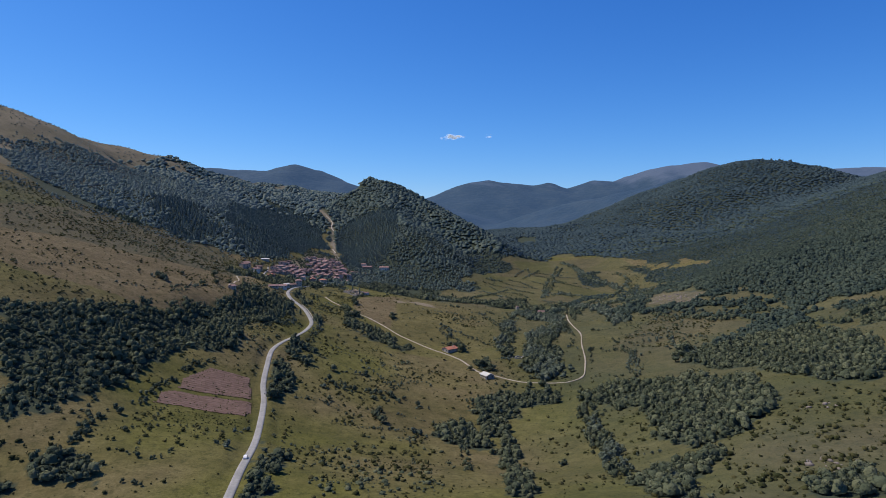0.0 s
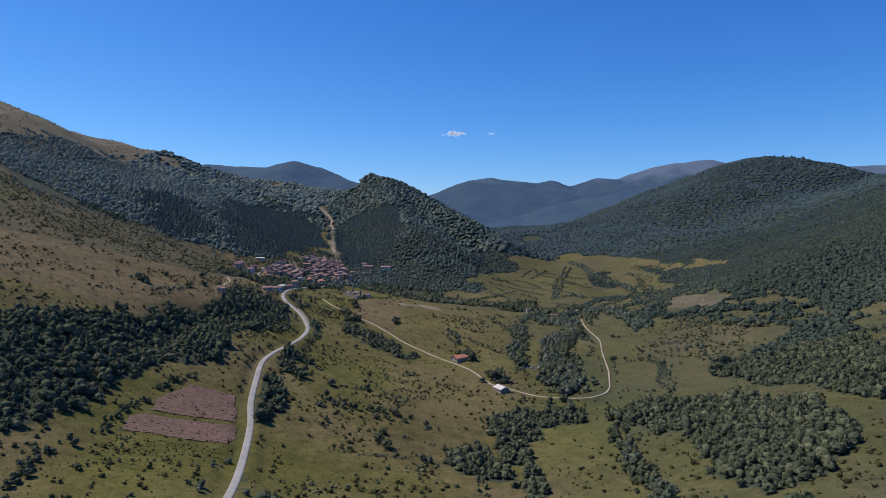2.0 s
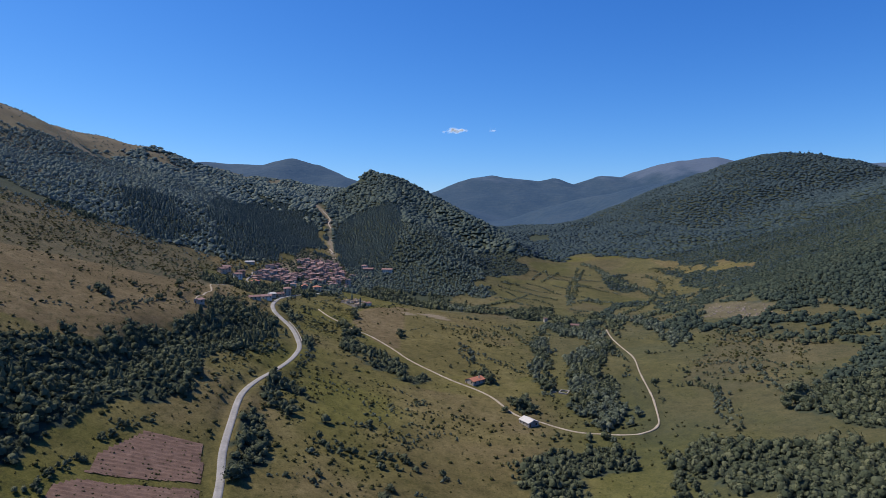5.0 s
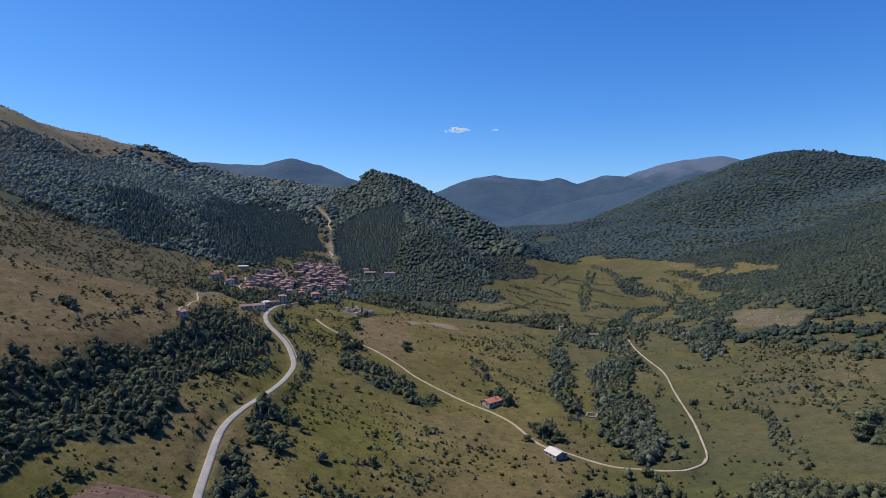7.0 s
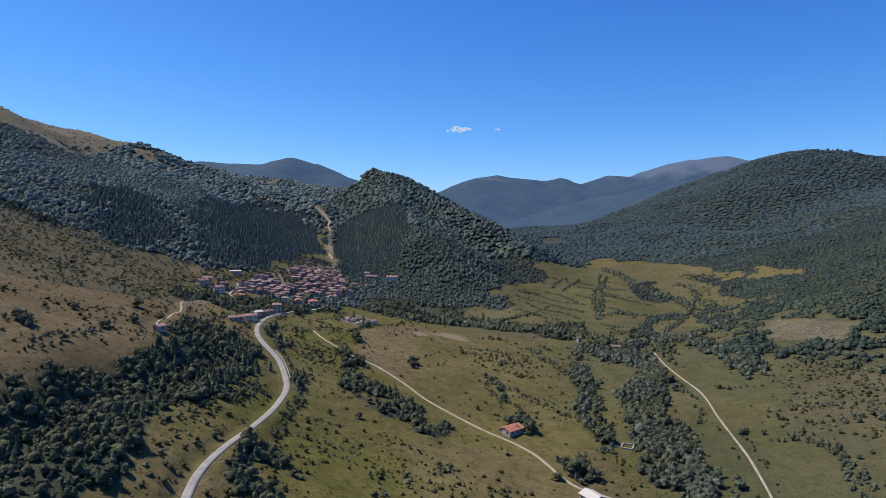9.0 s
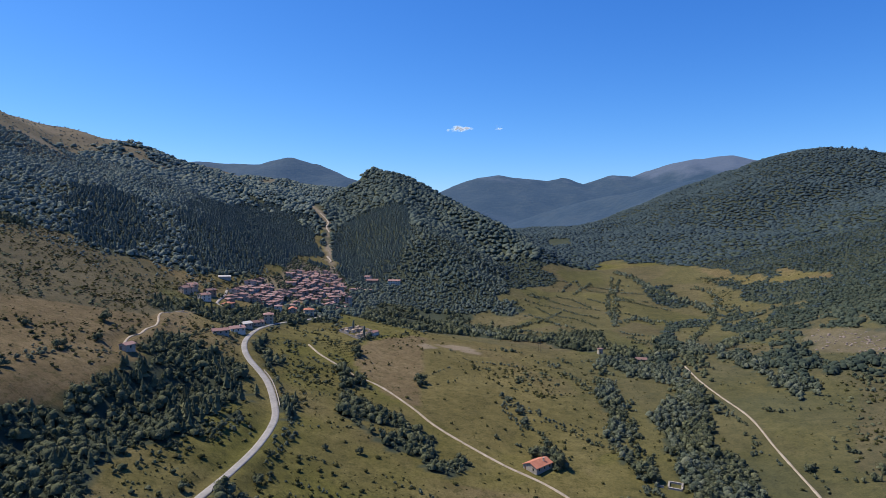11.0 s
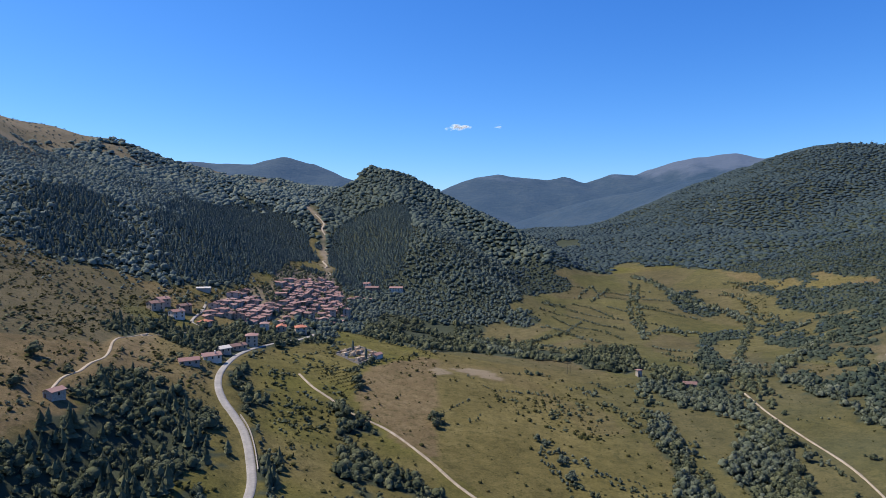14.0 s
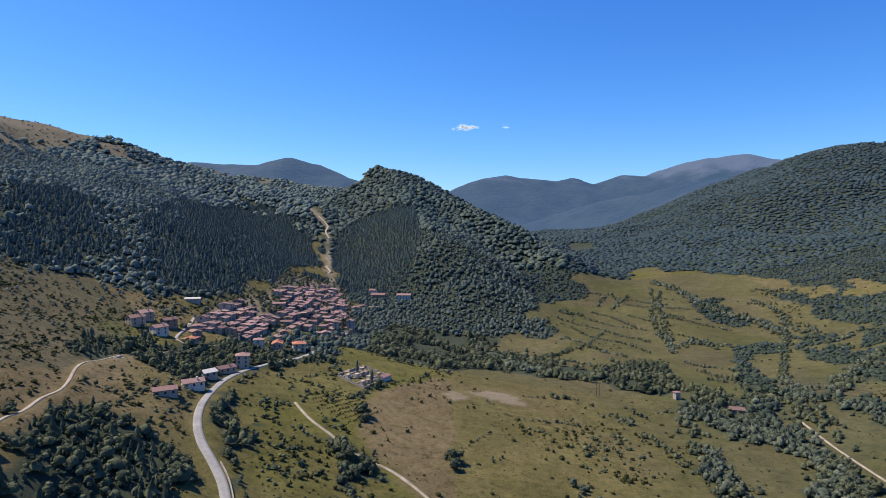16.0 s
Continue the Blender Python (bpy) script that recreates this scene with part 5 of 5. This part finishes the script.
def gable_roof(w, d, h, rise, over, ribs, thick=0.22):
    """Two ribbed slopes with eaves; the ribs stand for the tile rows."""
    bm = bmesh.new()
    for side in (-1, 1):
        n = ribs * 2
        top, low = [], []
        for k in range(n + 1):
            y = -d / 2 - over + (d + 2 * over) * k / n
            z = 0.09 if k % 2 else 0.0
            xe, ze = side * (w / 2 + over), h - over * rise / (w / 2)
            top.append((bm.verts.new((0, y, h + rise + thick + z)), bm.verts.new((xe, y, ze + thick + z))))
            low.append((bm.verts.new((0, y, h + rise + 0.02)), bm.verts.new((xe, y, ze + 0.02))))
        for k in range(n):
            bm.faces.new((top[k][0], top[k][1], top[k + 1][1], top[k + 1][0]))
            bm.faces.new((low[k][0], low[k + 1][0], low[k + 1][1], low[k][1]))
            bm.faces.new((top[k][1], low[k][1], low[k + 1][1], top[k + 1][1]))
        for k in (0, n):
            bm.faces.new((top[k][0], low[k][0], low[k][1], top[k][1]))
    bmesh.ops.recalc_face_normals(bm, faces=bm.faces)
    return bm


def hip_roof(w, d, h, rise, over):
    bm = bmesh.new()
    x, y = w / 2 + over, d / 2 + over
    c = [bm.verts.new(p) for p in ((-x, -y, h), (x, -y, h), (x, y, h), (-x, y, h))]
    e = [bm.verts.new((p.co.x, p.co.y, h + 0.25)) for p in c]
    r = [bm.verts.new((0, -max(0.2, y - x), h + rise)), bm.verts.new((0, max(0.2, y - x), h + rise))]
    bm.faces.new(c)
    for k in range(4):
        bm.faces.new((c[k], c[(k + 1) % 4], e[(k + 1) % 4], e[k]))
    bm.faces.new((e[0], e[1], r[0]))
    bm.faces.new((e[1], e[2], r[1], r[0]))
    bm.faces.new((e[2], e[3], r[1]))
    bm.faces.new((e[3], e[0], r[0], r[1]))
    bmesh.ops.recalc_face_normals(bm, faces=bm.faces)
    return bm


def window_mesh(w=0.9, h=1.25):
    """A framed window, flat against a wall that faces -y."""
    bm = bmesh.new()
    for x0, x1, z0, z1 in ((-w / 2 - 0.1, w / 2 + 0.1, h, h + 0.12), (-w / 2 - 0.18, w / 2 + 0.18, -0.12, 0)):
        box_into(bm, x0, x1, -0.1, 0.02, z0, z1)
    frame_faces = len(bm.faces)
    box_into(bm, -w / 2, w / 2, -0.03, 0.02, 0, h)
    bm.faces.ensure_lookup_table()
    for f in bm.faces[frame_faces:]:
        f.material_index = 1
    me = bpy.data.meshes.new("window")
    bm.to_mesh(me)
    bm.free()
    me.materials.append(CONCRETE)
    me.materials.append(GLASS)
    return me


WINDOW = window_mesh(1.0, 1.35)


def add_windows(root, w, d, storeys, sides=(0, 1, 3)):
    for side in sides:
        length, off = (w, d / 2) if side % 2 == 0 else (d, w / 2)
        n = max(1, int(length / 3.6))
        for s in range(storeys):
            for k in range(n):
                if side == 0 and s == 0 and k == 0:
                    continue
                at = (k + 0.5) / n * length - length / 2
                ob = new("window", WINDOW)
                ob.parent = root
                ob.matrix_basis = Matrix.Rotation(side * math.pi / 2, 4, "Z") @ Matrix.Translation((at, -off, 0.9 + 2.6 * s))


def build_house(w, d, storeys, wall_mat, roof_mat, label, roof="gable", ribs=12, chimney=True, windows=True, name="house"):
    root = new(name)
    h, rise = 2.6 * storeys + 0.2, 0.2 * w
    part("wall", gable_wall(w, d, h, 0.01 if roof == "hip" else rise), wall_mat, root)
    top = part("roof", hip_roof(w, d, h, rise * 1.1, 0.6) if roof == "hip" else gable_roof(w, d, h, rise, 0.5, ribs), roof_mat, root)
    if chimney:
        bm = bmesh.new()
        box_into(bm, w * 0.18, w * 0.18 + 0.7, d * 0.15, d * 0.15 + 0.7, h, h + rise + 1.0)
        box_into(bm, w * 0.18 - 0.12, w * 0.18 + 0.82, d * 0.15 - 0.12, d * 0.15 + 0.82, h + rise + 1.0, h + rise + 1.18)
        part("chimney", bm, wall_mat, top)
    bm = bmesh.new()
    box_into(bm, -w / 2 + 1.0, -w / 2 + 2.0, -d / 2 - 0.05, -d / 2 + 0.05, 0, 2.1)
    part("door", bm, WOOD, root)
    if windows:
        add_windows(root, w, d, storeys)
    return tagged(root, label, "house")


def level_at(x, y):
    return float(ground(np.array([float(x)]), np.array([float(y)]))[0])


def put(ob, x, y, turn, lift=0.0):
    ob.matrix_basis = pose(x, y, level_at(x, y) + lift, 0, 0, turn)
    return ob


old = "village house with weathered pink tile roof and plastered walls"
KIND_SIZES = [(6, 8.5), (5.5, 7), (7, 10), (5.8, 9), (5.5, 6.5), (7.5, 11)]
kinds = [build_house(w, d, s, wall, TILE_OLD, text, ribs=9) for w, d, s, wall, text in (
    (6, 8.5, 2, PLASTER, old), (5.5, 7, 2, PLASTER, "tall narrow village house with pink tile roof"), (7, 10, 2, PLASTER, old),
    (5.8, 9, 3, STONE_WALL, "tall grey stone village house with pink tile roof"), (5.5, 6.5, 2, STONE_WALL, "small stone village house with pink tile roof"),
    (7.5, 11, 3, PLASTER, "large village house with pale walls and pink tile roof"))]
for k in kinds:
    tagged(k, group="houses of the village")
WEST_QUARTER = [(-250, 912), (-257, 955), (-252, 988), (-236, 995), (-229, 981), (-210, 988), (-204, 959), (-207, 926), (-220, 909), (-229, 912)]
EAST_QUARTER = [(-222, 1030), (-231, 1060), (-229, 1167), (-222, 1236), (-210, 1262), (-193, 1240), (-168, 1094), (-167, 1020), (-180, 1012), (-191, 983), (-204, 986)]
hrng = np.random.RandomState(77)
sites = [(x, y, -10 + 25 * (k % 4), 7 + k % 4, None) for k, (x, y) in enumerate(OUTLYING_SPOTS)]
for k in range(6):  # terraces of joined houses
    y = 908.0 + 5 * hrng.rand()
    while y < 998:
        long = hrng.uniform(6.5, 10.5)
        sites.append((-252 + 8.9 * k + 0.10 * (y - 908) + hrng.randn() * 0.5, y + long / 2, -6 + hrng.randn() * 3, long, WEST_QUARTER))
        y += long + (hrng.uniform(1.5, 4) if hrng.rand() < 0.25 else 0.2)
for k in range(9):  # the old core on the steeper ground
    y = 982.0 + 6 * hrng.rand()
    while y < 1262:
        long = hrng.uniform(6.5, 12)
        cross = 90 if hrng.rand() < 0.35 else 0
        sites.append((-236 + 8.3 * k - 0.02 * (y - 982) + hrng.randn() * 1.1, y + long / 2, -8 + cross + hrng.randn() * 9, long, EAST_QUARTER))
        y += long + hrng.uniform(0.3, 3.2)
placed = 0
for x, y, turn, long, quarter in sites:
    if quarter and (not inside(np.array([x]), np.array([y]), quarter)[0] or hrng.rand() < 0.07):
        continue
    k = hrng.randint(len(kinds)) if placed >= len(kinds) else placed
    wide, deep = KIND_SIZES[k]
    m = pose(x, y, level_at(x, y) - hrng.uniform(0.3, 1.6), 0, 0, turn)
    m = m @ Matrix.Diagonal((hrng.uniform(6.6, 8.4) / wide, long / deep, hrng.uniform(0.62, 1.0), 1))
    if placed < len(kinds):
        kinds[k].matrix_basis = m
    else:
        copy_thing(kinds[k], m)
    placed += 1

put(build_house(8.9, 8.9, 2, PLASTER, TILE_NEW, "house with bright orange hipped tile roof beside the road", "hip"), -174, 915, 20)
put(build_house(7.4, 11.1, 2, PLASTER, TILE_NEW, "pinkish house with a faded orange tile roof", ribs=14), -187, 903, 12)
put(build_house(6.7, 6.7, 2, WHITE_WALL, TILE_OLD, "white house with grey-pink roof among trees", "hip"), -201, 904, 8)
put(build_house(8.1, 8.1, 3, PLASTER, TILE_OLD, "three-storey brown house with hipped pink roof by the road", "hip"), -195, 849, 15)
put(build_house(6.7, 11.1, 1, PLASTER, TILE_OLD, "low long roadside house with pink tile roof"), -200, 831, -42)
put(build_house(6.7, 8.1, 1, STONE_WALL, SHEET, "grey roadside barn with a dark sheet roof", chimney=False), -203, 811, -40)
put(build_house(7.4, 11.1, 1, WHITE_WALL, TILE_OLD, "white-walled house with pink tile roof below the road"), -202, 786, -55)
put(build_house(6.7, 11.1, 1, STONE_WALL, TILE_OLD, "low farm building with a pink roof in the green field", chimney=False), -206, 761, -60)
put(build_house(7.4, 9.6, 2, WHITE_WALL, TILE_OLD, "tall white house with pink tile roof on the slope"), -261, 876, -35)
put(build_house(6.7, 9.6, 2, PLASTER, TILE_OLD, "pinkish house behind the white house"), -264, 898, -35)
put(build_house(8.1, 10.4, 2, PLASTER, TILE_OLD, "large brown house with pink roof above the slope"), -279, 880, -35)
put(build_house(8.1, 9.6, 2, PLASTER, TILE_OLD, "large brown terraced house with pink roof"), -282, 899, -35)
put(build_house(8.1, 8.9, 1, PLASTER, TILE_NEW, "low house with orange-pink roof below the yard", "hip"), -240, 878, -10)
put(build_house(4.4, 11.8, 1, STONE_WALL, SHEET, "long hut with a pale sheet roof on the slope", chimney=False, windows=False), -272, 962, -80)
put(build_house(10.4, 19.2, 2, PLASTER, TILE_OLD, "long pale building with many windows below the pines"), -154, 1296, 82)
put(build_house(8.9, 19.2, 2, WHITE_WALL, TILE_OLD, "long white building with pink roof at the forest edge"), -120, 1304, 86)
put(build_house(7.4, 9.6, 2, WHITE_WALL, TILE_OLD, "white house with pink roof at the forest edge"), -163, 1309, 70)
put(build_house(5.9, 5.9, 4, STONE_WALL, TILE_OLD, "tall old stone tower house on the cliff edge", "hip"), -165, 1022, 10)
put(build_house(5.9, 6.7, 4, STONE_WALL, TILE_OLD, "tall old stone house on the cliff edge"), -156, 1054, -10)
put(build_house(8.5, 11, 1, CONCRETE, SHEET, "grey shed with a pale gabled sheet-metal roof by the lane", chimney=False, ribs=10, name="shed"), 42, 567, 28)
put(build_house(9.5, 13.5, 1, STONE_WALL, TILE_NEW, "stone cottage with bright orange tile roof by the lane", ribs=22, name="cottage"), 9, 649, -48)
put(build_house(5.2, 6.5, 1, STONE_WALL, TILE_OLD, "small grey stone cabin beside the dirt track", chimney=False, name="cabin"), -221, 657, -20)
put(build_house(7, 10, 1, STONE_WALL, TILE_OLD, "farm hut with faded orange roof among the trees", chimney=False, name="farm_hut"), 143, 889, 75)
put(build_house(4, 4, 2, STONE_WALL, TILE_OLD, "small pale ruined tower among the trees", "hip", chimney=False, windows=False, name="tower"), 113, 923, 15)
ribbon("village_street", [(-163, 911), (-168, 929), (-183, 935), (-197, 929)], 1.9, CONCRETE, "pale concrete street at the village entrance")
ribbon("slope_street", [(-240, 868), (-249, 875), (-253, 888), (-256, 913), (-260, 933)], 1.6, CONCRETE, "pale street between the houses on the slope")


# ---- cemetery ----
def wall_run(a, b, high, thick, root, name="wall_panel"):
    a, b = Vector(a), Vector(b)
    n = max(1, int((b - a).length / 6))
    for k in range(n):
        p, q = a.lerp(b, k / n), a.lerp(b, (k + 1) / n)
        bm = bmesh.new()
        length = (q - p).length
        box_into(bm, 0, length, -thick / 2, thick / 2, -1.5, high)
        box_into(bm, 0, length, -thick / 2 - 0.06, thick / 2 + 0.06, high, high + 0.12)
        ob = part(name, bm, CONCRETE, root)
        ob.matrix_basis = Matrix.Translation((p.x, p.y, level_at(*((p + q) / 2)))) @ Matrix.Rotation(math.atan2(q.y - p.y, q.x - p.x), 4, "Z")


enclosure = tagged(new("cemetery_wall"), "pale plastered cemetery wall enclosing the graves", "wall")
corners = [(-136, 863), (-116, 845), (-102, 878), (-122, 895)]
for a, b in zip(corners, corners[1:] + corners[:1]):
    wall_run(a, b, 1.6, 0.4, enclosure)


def build_tomb(w, d, h, mat):
    root = new("tomb")
    bm = bmesh.new()
    box_into(bm, -w / 2, w / 2, -d / 2, d / 2, -0.5, h)
    box_into(bm, -w / 2 - 0.1, w / 2 + 0.1, -d / 2 - 0.1, d / 2 + 0.1, h, h + 0.12)
    part("slab", bm, mat, root)
    bm = bmesh.new()
    box_into(bm, -w / 2 + 0.1, w / 2 - 0.1, d / 2 - 0.2, d / 2, h + 0.12, h + 1.0)
    part("headstone", bm, mat, root)
    return tagged(root, "pale stone grave slab with headstone", "grave", "graves in the cemetery")


tombs = [build_tomb(1.1, 2.2, 0.5, CONCRETE), build_tomb(2.6, 3.0, 2.4, PLASTER)]
a0, e1, e2 = np.array((-134.1, 864.7)), np.array((17.0, -14)), np.array((12.5, 26))
n = 0
for i in range(6):
    for j in range(9):
        if i in (3,) or random.random() < 0.2:
            continue
        x, y = a0 + e1 * (0.08 + i * 0.16) + e2 * (0.06 + j * 0.105)
        m = pose(x, y, level_at(x, y), 0, 0, -38)
        t = tombs[1 if random.random() < 0.22 else 0]
        if n < 2:
            tombs[n].matrix_basis = m
        else:
            copy_thing(t, m)
        n += 1
put(build_house(5, 9, 1, WHITE_WALL, TILE_OLD, "small cemetery chapel with pink roof", chimney=False, windows=False, name="chapel"), -106, 871, -26)


def build_cypress():
    root = new("cypress")
    rng = np.random.RandomState(9)
    v, f = ico(2, rng, 0.18)
    part("crown", mesh_from("crown", v * (1.0, 1.0, 4.4) + (0, 0, 4.9), f, LEAF_PINE), LEAF_PINE, root)
    bm = bmesh.new()
    bmesh.ops.create_cone(bm, segments=8, radius1=0.25, radius2=0.18, depth=1.6, cap_ends=True)
    bmesh.ops.translate(bm, verts=bm.verts, vec=(0, 0, 0.4))
    part("trunk", bm, BARK, root)
    return tagged(root, "slender dark green cypress in the cemetery", "tree", "cypresses in the cemetery")


cypress = put(build_cypress(), -125, 876, 0)
copy_thing(cypress, pose(-112, 851, level_at(-118, 872), 0, 0, 50))


# ---- small things ----
def build_car(body_mat):
    root = new("car")
    bm = bmesh.new()
    prof = [(-2.05, 0.3), (2.0, 0.3), (2.05, 0.75), (1.2, 0.9), (0.6, 1.4), (-1.2, 1.45), (-1.9, 0.95), (-2.05, 0.8)]
    a = [bm.verts.new((-0.82, y, z)) for y, z in prof]
    b = [bm.verts.new((0.82, y, z)) for y, z in prof]
    bm.faces.new(a)
    bm.faces.new(b)
    for k in range(len(prof)):
        q = (k + 1) % len(prof)
        bm.faces.new((a[k], a[q], b[q], b[k]))
    bmesh.ops.recalc_face_normals(bm, faces=bm.faces)
    bmesh.ops.bevel(bm, geom=list(bm.edges), offset=0.07, segments=2, affect="EDGES")
    body = part("body", bm, body_mat, root)
    bm = bmesh.new()
    box_into(bm, -0.84, 0.84, -1.0, 0.45, 0.98, 1.32)
    part("window_band", bm, GLASS, body, "dark car windows")
    for x in (-0.78, 0.78):
        for y in (-1.3, 1.3):
            bm = bmesh.new()
            bmesh.ops.create_cone(bm, segments=14, radius1=0.32, radius2=0.32, depth=0.2, cap_ends=True, matrix=Matrix.Translation((x, y, 0.32)) @ Matrix.Rotation(math.pi / 2, 4, "Y"))
            part("wheel", bm, GLASS, root, "black tyre")
    return tagged(root, "small white car driving on the country road", "car")


CAR_WHITE = material("white_car_paint", [(0.75, 0.75, 0.75), (0.8, 0.8, 0.8)], 1.0, 0.25, 0)
car = build_car(CAR_WHITE)
car.matrix_basis = pose(-96.0, 302, float(land(-96, 302)) + 0.2, 0, 0, 10)


def build_low_wall():
    """A low wall that follows the outside of the bend without a break."""
    p = np.array([q for q in rounded(ROAD, 2) if 655 < q[1] < 706])
    t = np.gradient(p, axis=0)
    t /= np.linalg.norm(t, axis=1)[:, None]
    side = np.stack([t[:, 1], -t[:, 0]], 1)
    level = land(p[:, 0], p[:, 1])
    rows = [np.column_stack([p + side * off, level + up]) for off, up in ((2.5, -0.6), (2.5, 0.85), (2.42, 0.85), (2.42, 0.97), (2.88, 0.97), (2.88, 0.85), (2.8, 0.85), (2.8, -0.8))]
    v = np.stack(rows, 1)
    n, m = v.shape[:2]
    i = np.arange(n * m).reshape(n, m)
    faces = np.stack([i[:-1, :-1], i[1:, :-1], i[1:, 1:], i[:-1, 1:]], -1).reshape(-1, 4)
    root = tagged(new("roadside_wall"), "low pale concrete wall along the road bend", "wall")
    part("parapet", mesh_from("parapet", v.reshape(-1, 3), faces, CONCRETE), CONCRETE, root)


build_low_wall()


def build_ruin():
    root = tagged(new("stone_ruin"), "low ruined stone foundation in the meadow", "ruin")
    for a, b in (((75, 631), (81, 628)), ((81, 628), (84, 635)), ((84, 635), (78, 638)), ((78, 638), (75, 631)), ((84, 635), (88, 641)), ((69, 634), (73, 632))):
        wall_run(a, b, 0.9, 0.8, root, "wall_course")


build_ruin()


def build_pole():
    root = new("utility_pole")
    for x in (-1.6, 1.6):
        bm = bmesh.new()
        bmesh.ops.create_cone(bm, segments=8, radius1=0.16, radius2=0.11, depth=11, cap_ends=True, matrix=Matrix.Translation((x, 0, 4.5)))
        part("post", bm, BARK, root)
    bm = bmesh.new()
    box_into(bm, -2.6, 2.6, -0.1, 0.1, 9.3, 9.6)
    part("crossarm", bm, BARK, root)
    return tagged(root, "wooden twin-post utility pole in the field", "pole")


put(build_pole(), 53, 924, 30)


def rock_shape(seed):
    rng = np.random.RandomState(seed)
    v, f = ico(1, rng, 0.3)
    return v * (1.2, 0.9, 0.7) + (0, 0, 0.2), f


ROCKS = [rock_shape(s) for s in range(470, 494)]
rx = np.concatenate([rng.randn(170) * 13 + 318, rng.randn(14) * 4 + 150, rng.randn(7) * 5 + 192])
ry = np.concatenate([rng.randn(170) * 30 + 850, rng.randn(14) * 4 + 240, rng.randn(7) * 5 + 312])
planted("loose_rocks", ROCKS, rx, ry, rng.uniform(0.3, 1.0, len(rx)) ** 2 * 1.5 + 0.2, ROCK, "pale limestone rocks on the bare slope", "rocks")


# ---- clouds ----
def cloud_material():
    m = bpy.data.materials.new("thin_cloud")
    m.use_nodes = True
    nt = m.node_tree
    bsdf = nt.nodes["Principled BSDF"]
    bsdf.inputs["Base Color"].default_value = (0.95, 0.95, 0.95, 1)
    bsdf.inputs["Roughness"].default_value = 1.0
    # emission stands in for sunlight scattered inside the cloud
    bsdf.inputs["Emission Color"].default_value = (0.75, 0.85, 1.0, 1)
    bsdf.inputs["Emission Strength"].default_value = 0.5
    noise_tex = nt.nodes.new("ShaderNodeTexNoise")
    noise_tex.inputs["Scale"].default_value = 0.03
    geo = nt.nodes.new("ShaderNodeNewGeometry")
    nt.links.new(geo.outputs["Position"], noise_tex.inputs["Vector"])
    fade = nt.nodes.new("ShaderNodeMath")
    fade.operation, fade.inputs[1].default_value = "MULTIPLY", 0.16
    nt.links.new(noise_tex.outputs["Fac"], fade.inputs[0])
    nt.links.new(fade.outputs[0], bsdf.inputs["Alpha"])
    return m


CLOUD = cloud_material()


def build_cloud(x, y, z, wide, high, n, seed):
    rng = np.random.RandomState(seed)
    pieces = []
    for k in range(n):
        v, f = ico(2, rng, 0.12)
        s = rng.uniform(0.05, 0.17) * wide
        pieces.append((v * (s, s, s * 0.4) + (x + rng.randn() * wide * 0.24, y + rng.randn() * 25, z + rng.randn() * high * 0.24), f))
    v, f = joined(pieces)
    tagged(new("cloud", mesh_from("cloud", v, f, CLOUD, True)), "small thin white cloud in the blue sky", "cloud", "clouds", "stuff")


village_x, village_y, vr = jittered(-285, -120, 860, 1340, 5.0, 91)
keep = inside(village_x, village_y, VILLAGE) & (vr.rand(len(village_x)) < np.where(np.hypot(village_x + 216, (village_y - 1045) / 3.2) < 14, 0.9, 0.5))
keep &= (away(village_x, village_y, ROAD) > 6)
for hx0, hy0 in [(o.location.x, o.location.y) for o in scene.objects if o.name.split(".")[0] == "house"]:
    keep &= np.hypot(village_x - hx0, village_y - hy0) > 4.0
village_x, village_y = village_x[keep], village_y[keep]
planted("village_trees", CROWN_MID, village_x, village_y, vr.uniform(1.4, 3.0, len(village_x)), LEAF_DARK, "dark green garden trees between the village houses", "trees")
build_cloud(88, 4550, 772, 120, 30, 60, 1)
build_cloud(31, 4550, 760, 70, 14, 20, 3)
build_cloud(342, 4550, 772, 50, 22, 26, 2)
